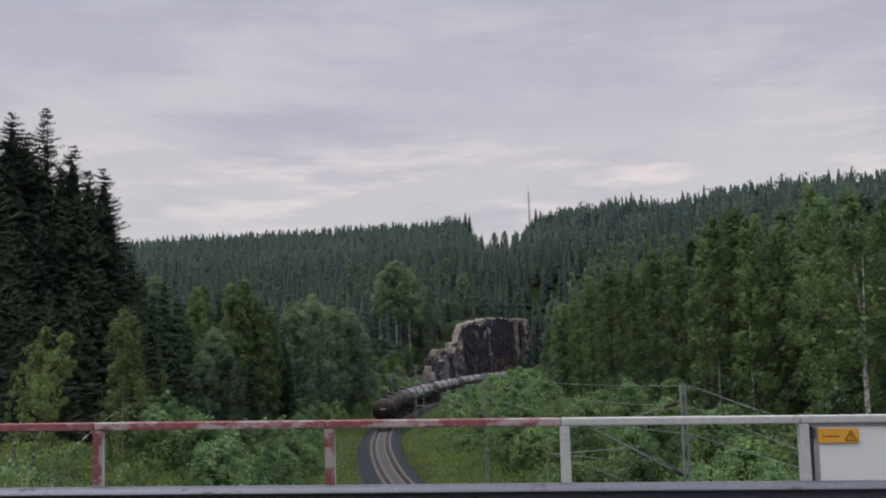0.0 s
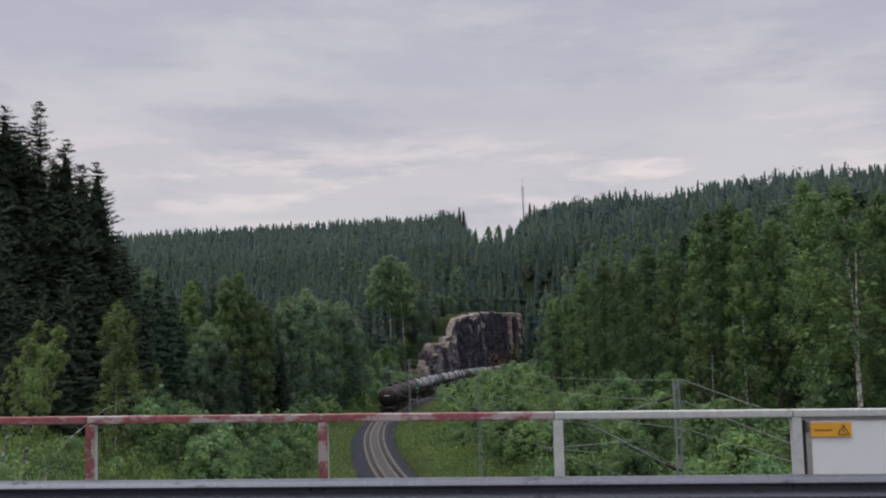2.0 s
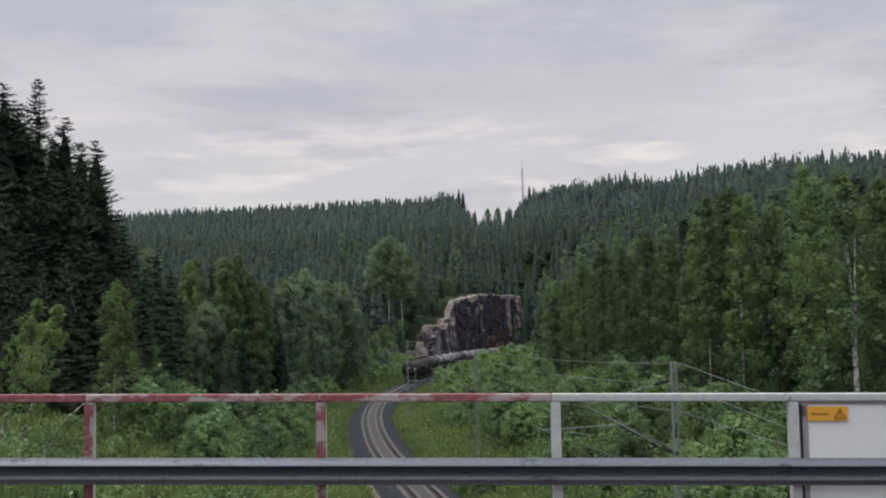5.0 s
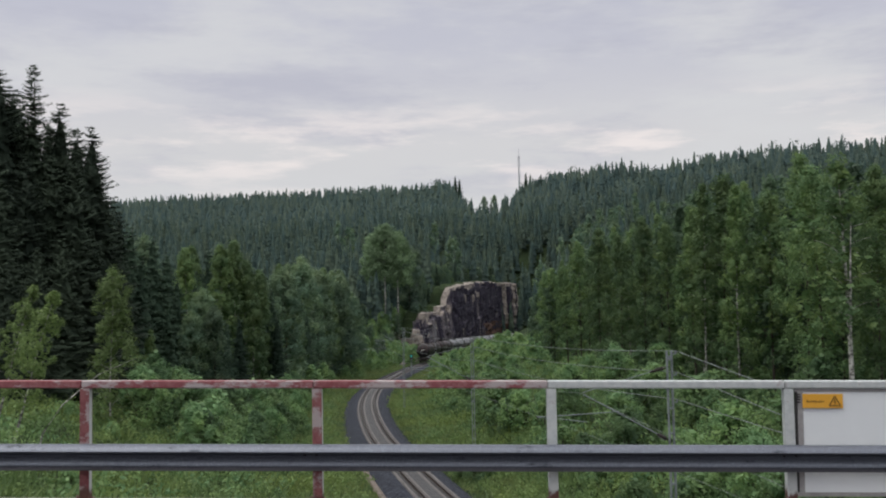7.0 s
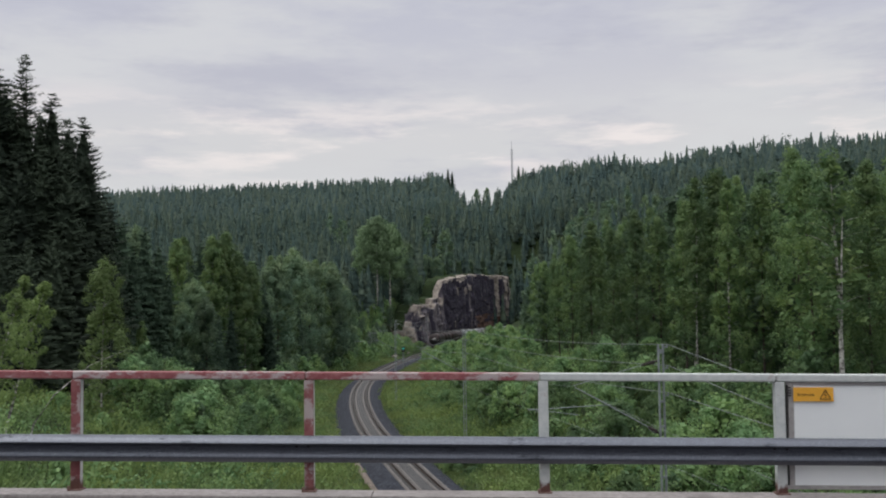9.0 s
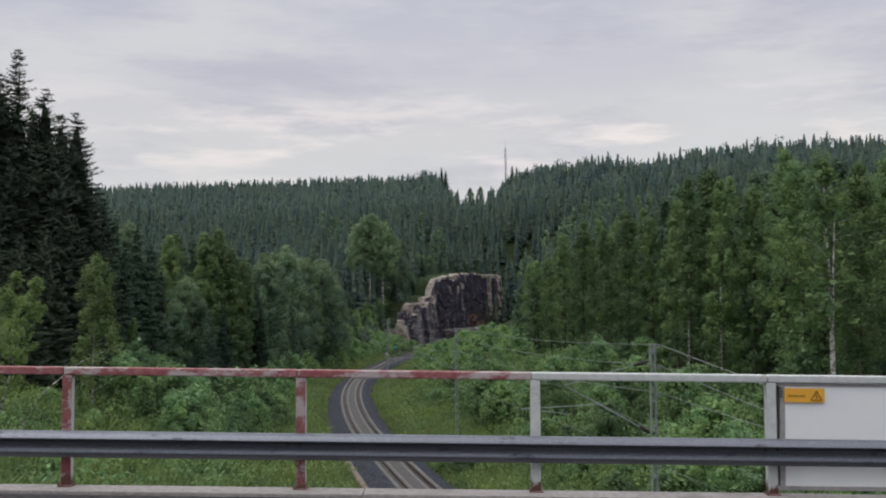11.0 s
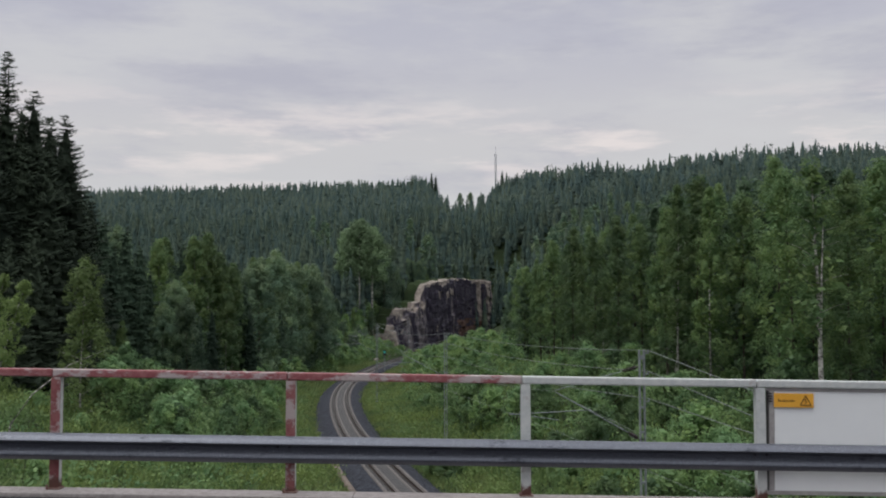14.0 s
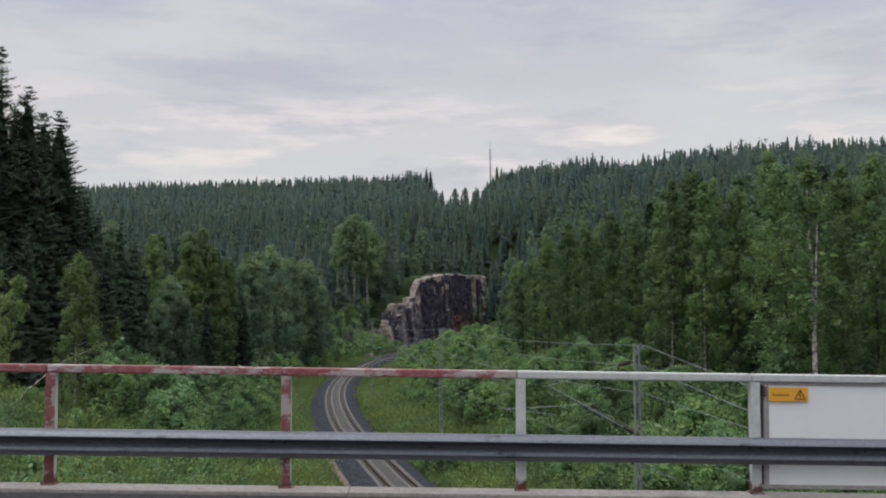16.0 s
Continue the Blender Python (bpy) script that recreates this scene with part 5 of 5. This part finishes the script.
def build_woods():
    rng = np.random.default_rng(21)
    near = [with_core(spruce_mesh(100 + k, 17, 2.2 + 0.3 * (k % 2), 1.7, 5, 3, 0.28, size=0.9), 140 + k, 17, 2.6, 21, 7, 0.85) for k in range(5)]
    leafy = []
    for k in range(3):
        leafy.append(crown_mesh(rng, np.zeros((3, 3)), 13.0, 2.6, 0.05, 30, 10, 0.30, 0.6))
    far = []
    for k in range(6):
        v, f = cone_tree(150 + k, 11 + (k % 3) * 2.0, 2.1 + 0.5 * (k % 2), 10, 7, 0.12, (0.9, 0.65, 0.75)[k % 3])
        far.append((v, np.array(f)))
    round_top = [shell(rng, rng.normal(size=(9, 3)) * np.array([1.2, 1.2, 2.2]) + np.array([0, 0, 8.0]), np.array([1.1, 1.1, 1.3]), 8, 0.55) for k in range(4)]

    def field(y0, y1, step, a0, a1, keep=1.0):
        X, Y = [], []
        y = y0
        while y < y1:
            xs = np.arange(a0 * y, a1 * y, step)
            X.append(xs + rng.uniform(-0.8, 0.8, len(xs)) * step)
            Y.append(np.full(len(xs), y) + rng.uniform(-0.45, 0.45, len(xs)) * step)
            y += step * (1.0 + 0.5 * (y - y0) / (y1 - y0))
        X, Y = np.concatenate(X), np.concatenate(Y)
        s = X - track_x(Y)
        ok = ((s < -17.5) | (s > 25) | (Y > 452) | ((Y > 430) & (np.abs(s) > 6)) | ((Y > 380) & (s < -15)) | ((Y > 385) & (s > 9))) & (rng.random(len(X)) < keep)
        # nothing grows on the bare rock, nor on the open notch of the skyline
        ok &= ~((Y < 292) & (s > -24) & (s < 0))
        a = X / Y
        ok &= ~((a > -0.008) & (a < 0.045) & (Y > 560) & (rng.random(len(X)) < 0.5))
        return X[ok], Y[ok]

    def lay(protos, X, Y, lo, hi, label, name, mat):
        sc = rng.uniform(lo, hi, len(X))
        scatter_mesh(protos, X, Y, sc, rng.uniform(0, 6.28, len(X)), ground_z(X, Y) - 0.3, label, name, mat, "forest")

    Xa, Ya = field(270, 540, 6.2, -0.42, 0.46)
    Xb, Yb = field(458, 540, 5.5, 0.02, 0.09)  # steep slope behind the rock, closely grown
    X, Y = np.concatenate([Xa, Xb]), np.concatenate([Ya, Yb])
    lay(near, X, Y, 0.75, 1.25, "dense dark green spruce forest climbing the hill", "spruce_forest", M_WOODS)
    # unseen belt behind the camera, added to keep low sky light off the railing
    X, Y = rng.uniform(-130, 140, 420), rng.uniform(-75, -22, 420)
    ok = np.abs(X - track_x(Y)) > 9
    lay(far, X[ok], Y[ok], 0.8, 1.3, "unseen dark spruce belt behind the camera, added to darken the railing", "roadside_forest", M_WOODS)
    Xa, Ya = field(265, 430, 19, -0.09, 0.46)
    Xb, Yb = field(270, 440, 10.5, 0.05, 0.30)
    X, Y = np.concatenate([Xa, Xb]), np.concatenate([Ya, Yb])
    lay(leafy, X, Y, 1.0, 1.75, "scattered leafy trees among the spruces", "leafy_forest", M_ASPEN)
    # far hills: the haze is in the foliage colour
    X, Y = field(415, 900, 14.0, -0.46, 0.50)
    lay(round_top, X, Y, 0.7, 1.25, "rounded leafy trees scattered over the distant hills", "hill_leafy_forest", M_FAR_HAZED)
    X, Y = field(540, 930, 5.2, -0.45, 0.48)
    lay(far, X, Y, 0.65, 1.05, "blue-green conifer forest on the distant hills, haze put into its colour", "hill_forest", M_FAR_HAZED)


def build_shrubs():
    rng = np.random.default_rng(31)
    py = random.Random(5)
    protos = []
    for k in range(4):
        H, R = ((2.5, 1.5), (2.1, 1.7), (3.1, 1.6), (1.8, 1.3))[k]
        wood = []
        for q in range(11):
            az, out = q * 2.4 + py.uniform(-0.4, 0.4), py.uniform(0.3, 0.75) * R
            tip = np.array([math.cos(az) * out, math.sin(az) * out, H * py.uniform(0.6, 0.9)])
            wood.append(tube_np([(0.1 * math.cos(az), 0.1 * math.sin(az), -0.2), tip * [0.35, 0.35, 0.5], tip], [0.03, 0.02, 0.006], 4))
        leaf = crown_mesh(rng, np.zeros((3, 3)), H, R, 0.0, 60, 52, 0.054, (0.42, 0.36, 0.6, 0.45)[k])
        t = thing("willow_shrub", "leafy green willow shrub on the railway slope", "shrub", "shrubs on the slopes")
        w = merge(wood)
        part("stem", mesh_from("stem", w[0], w[1], M_BARK), None, t)
        part("foliage", mesh_from("foliage", leaf[0], leaf[1], M_SHRUB), None, t)
        protos.append(t)

    far_shrubs = []

    def shrub(x, y, s):
        if y > 128:
            far_shrubs.append((x, y, s, py.uniform(0, 6.28)))
            return
        put(protos[py.randrange(4)], x, y, py.uniform(0, 360), s, used_protos)

    # right bank
    n = 0
    while n < 190:
        y = 40 + 210 * py.random() ** 1.25
        s = 8.2 + 22 * py.random() ** 1.1
        x = float(track_x(y)) + s
        if abs(x / y) > 0.5:
            continue
        shrub(x, y, py.uniform(0.8, 1.6) * (0.6 if s < 10 else 1.0))
        n += 1
    n = 0
    while n < 52:
        y = py.uniform(38, 250)
        s = -(7.5 + 26 * py.random() ** 0.9)
        x = float(track_x(y)) + s
        if x / y < -0.5 or (y > 236 and s > -11):
            continue
        shrub(x, y, py.uniform(0.7, 1.3) * (0.5 if s > -13 else 1.0 if s > -22 else 1.35) * (0.62 if y < 78 else 1.0))
        n += 1

    for q in range(120):
        y = py.uniform(180, 292)
        x = from_view(py.uniform(-12.0, -5.0), y)
        if x < float(track_x(y)) - 6.5:
            shrub(x, y, py.uniform(1.0, 1.7))
    for q in range(70):
        y = py.uniform(280, 345)
        shrub(float(track_x(y)) - py.uniform(14.5, 32), y, py.uniform(1.0, 1.9))
    for q in range(12):
        y = py.uniform(280, 305)
        shrub(float(track_x(y)) - py.uniform(6.0, 7.5), y, py.uniform(0.7, 1.2))
    for q in range(96):
        a = py.uniform(-33, -11)
        y = float(np.interp(a, [-33, -30, -24, -20, -16, -11], [80, 84, 88, 106, 146, 186])) * py.uniform(0.84, 1.04)
        if from_view(a, y) < float(track_x(y)) - 8.0:
            shrub(from_view(a, y), y, py.uniform(1.0, 1.75))
    # paler bushes along the foot of the young wood
    n = 0
    while n < 90:
        a = py.uniform(-27, -8.5)
        y = float(np.interp(a, [-30, -24, -20, -16, -11, -9], [84, 88, 104, 142, 184, 215])) * py.uniform(0.74, 0.94)
        n += 1
        if from_view(a, y) < float(track_x(y)) - 7.5:
            shrub(from_view(a, y), y, py.uniform(0.9, 1.5))
    # bushes at the end of the rock and where the track passes out of sight
    for q in range(26):
        y = py.uniform(262, 283)
        shrub(float(track_x(y)) - py.uniform(7.0, 14), y, py.uniform(1.0, 1.9))
    for q in range(30):
        y = py.uniform(222, 300)
        shrub(float(track_x(y)) + py.uniform(4.6, 8.0), y, py.uniform(0.9, 1.5))
    for x, y, s in ((0.5, 70.5, 0.8), (-0.7, 72.5, 0.7), (1.3, 72.0, 0.75)):
        shrub(x, y, s)
    bushes = [crown_mesh(rng, np.zeros((3, 3)), 2.4, 1.6, 0.0, 52, 9, 0.105, 0.42 + 0.08 * k) for k in range(4)]
    fx = np.array(far_shrubs)
    scatter_mesh([(v, np.array(f)) for v, f in bushes], fx[:, 0], fx[:, 1], fx[:, 2], fx[:, 3], ground_z(fx[:, 0], fx[:, 1]) - 0.15, "leafy green bushes crowding both sides of the bend", "bushes", M_SHRUB, "bushes")
    # low thicket between the shrubs
    clump = []
    for k in range(4):
        c = rng.normal(size=(8, 3)) * np.array([0.55, 0.55, 0.28]) + np.array([0, 0, 0.72])
        clump.append(shell(rng, c, np.array([0.30, 0.30, 0.26]), 11, 0.095))
    n = 1000
    Y = 36 + 250 * rng.random(n) ** 1.4
    S = np.where(rng.random(n) < 0.5, -(7.5 + 26 * rng.random(n) ** 1.2), 7.5 + 24 * rng.random(n) ** 1.3)
    X = track_x(Y) + S
    ok = (np.abs(X / Y) < 0.5) & ~((Y > 240) & (S < 0) & (S > -9))
    X, Y, S = X[ok], Y[ok], S[ok]
    sc = rng.uniform(0.7, 1.6, len(X)) * np.where(np.abs(S) < 9.5, 0.5, 1.0)
    turn = rng.uniform(0, 6.28, len(X))
    scatter_mesh(clump, X, Y, sc, turn, ground_z(X, Y) - 0.1, "dense low green thicket on the railway slopes", "thicket", M_SHRUB, "thicket")

    # pale leafy weeds on the near slope
    n = 2400
    Y = 36 + 114 * rng.random(n) ** 1.3
    S = np.where(rng.random(n) < 0.66, -(4.0 + 24 * rng.random(n) ** 1.2), 3.8 + 9 * rng.random(n))
    X = track_x(Y) + S
    ok = np.abs(X / Y) < 0.5
    X, Y = X[ok], Y[ok]
    scatter_mesh(clump, X, Y, rng.uniform(0.5, 1.1, len(X)), rng.uniform(0, 6.28, len(X)), ground_z(X, Y) - 0.1, "pale yellow-green leafy weeds on the railway slope", "slope_weeds", M_GRASS, "weeds")

    # tall weeds and grass over both slopes
    def tuft(seed, blades, h, spread, wid):
        r = np.random.default_rng(seed)
        base = np.concatenate([r.normal(size=(blades, 2)) * spread, np.zeros((blades, 1))], 1)
        tip = base + np.concatenate([r.normal(size=(blades, 2)) * h * 0.35, (h * r.uniform(0.5, 1.1, blades))[:, None]], 1)
        side = rand_dirs(r, blades) * wid
        mid = (base + tip) / 2
        v = np.stack([base, mid + side, tip, mid - side], 1).reshape(-1, 3)
        return v, np.arange(len(v)).reshape(-1, 4)

    protos_g = [tuft(200 + k, 9, 0.8, 0.34, 0.055) for k in range(4)]
    n = 13000
    Y = 34 + 230 * rng.random(n) ** 1.5
    S = np.where(rng.random(n) < 0.5, -1, 1) * (3.2 + 28 * rng.random(n) ** 1.7)
    X = track_x(Y) + S
    ok = np.abs(X / Y) < 0.5
    X, Y, S = X[ok], Y[ok], S[ok]
    sc = rng.uniform(0.6, 1.5, len(X)) * np.where(np.abs(S) < 7, 0.45, 1.0)
    scatter_mesh(protos_g, X, Y, sc, rng.uniform(0, 6.28, len(X)), ground_z(X, Y) - 0.05, "tall grass and weeds on the railway slopes", "slope_grass", M_GRASS, "grass")
    # yellowish grass along both edges of the ballast
    n = 12000
    Y = 36 + 210 * rng.random(n) ** 1.4
    S = np.where(rng.random(n) < 0.5, -1, 1) * (2.95 + 5.5 * rng.random(n) ** 1.3)
    S = np.where((S < 0) & (Y < 84), S - 0.3, S)
    X = track_x(Y) + S
    scatter_mesh(protos_g, X, Y, rng.uniform(0.5, 1.0, n) * np.where(np.abs(S) < 4, 0.6, 1.0), rng.uniform(0, 6.28, n), ground_z(X, Y) - 0.05, "short yellowish grass along the ballast", "verge_grass", M_VERGE, "grass")


def build_radio_mast():
    x, y = 57.9, 1100.0
    base = float(ground_z(x, y)) - 1
    top = EYE_Z + 0.1655 * y
    mast = thing("radio_mast", "thin grey lattice radio mast on the wooded hill", "radio mast", at=pose(x, y, base))
    H = top - base
    for k in range(3):
        a = k * 2.094 + 0.4
        p = (math.cos(a) * 0.95, math.sin(a) * 0.95)
        part("leg", rod((*p, 0), (*p, H * 0.93), 0.3, 6), M_RADIO, mast)
    bm = bmesh.new()
    n = int(H / 3)
    for i in range(n):
        for k in range(3):
            a, b = k * 2.094 + 0.4, (k + 1) * 2.094 + 0.4
            rod((math.cos(a) * 0.95, math.sin(a) * 0.95, i * H * 0.93 / n), (math.cos(b) * 0.95, math.sin(b) * 0.95, (i + 1) * H * 0.93 / n), 0.08, 4, bm=bm)
    part("bracing", bm, M_RADIO, mast)
    part("antenna", rod((0, 0, H * 0.62), (0, 0, H * 0.76), 1.1, 10), M_RADIO, mast)
    part("top_spike", rod((0, 0, H * 0.92), (0, 0, H), 0.22, 6), M_RADIO, mast)


build_ground()
build_bridge()
build_railing()
build_panel()
build_rock()
build_overhead()
build_signal()
build_radio_mast()

# the train: three soot-brown wagons at the tail, dirty grey ones before them
wagons = []
dark = build_wagon(M_TANK_DARK, "soot-dark brown tank wagon in the train")
mid = build_wagon(M_TANK_MID, "dirty grey tank wagon with oil stains")
grey = build_wagon(M_TANK_GREY, "pale grey tank wagon with dark bands and oil stains")
for k in range(24):
    proto = dark if k in (0, 1, 2) else mid if k in (3, 7, 11, 15) else grey
    if proto not in wagons:
        wagons.append(proto)
    else:
        wagons.append(copy_thing(proto, Matrix()))

build_spruces()
build_birches()
build_left_trees()
build_woods()
build_shrubs()
build_track()


def tail(t):
    """Arc length of the rear end of the last wagon, which gathers speed from 11 to 18 m/s."""
    return float(np.interp(150.5, _ys, _arc)) + 11.2 * t + 0.40 * min(t, 9.0) ** 2 + 7.2 * max(0.0, t - 9.0)


def motions():
    for k, w in enumerate(wagons):
        rows = []
        for i in range(17):
            x, y, h = on_track(tail(i) + 6.0 + k * WAGON)
            rows.append((float(i), pose(x, y, 0, 0, 0, h)))
        walk(w, rows)


motions()
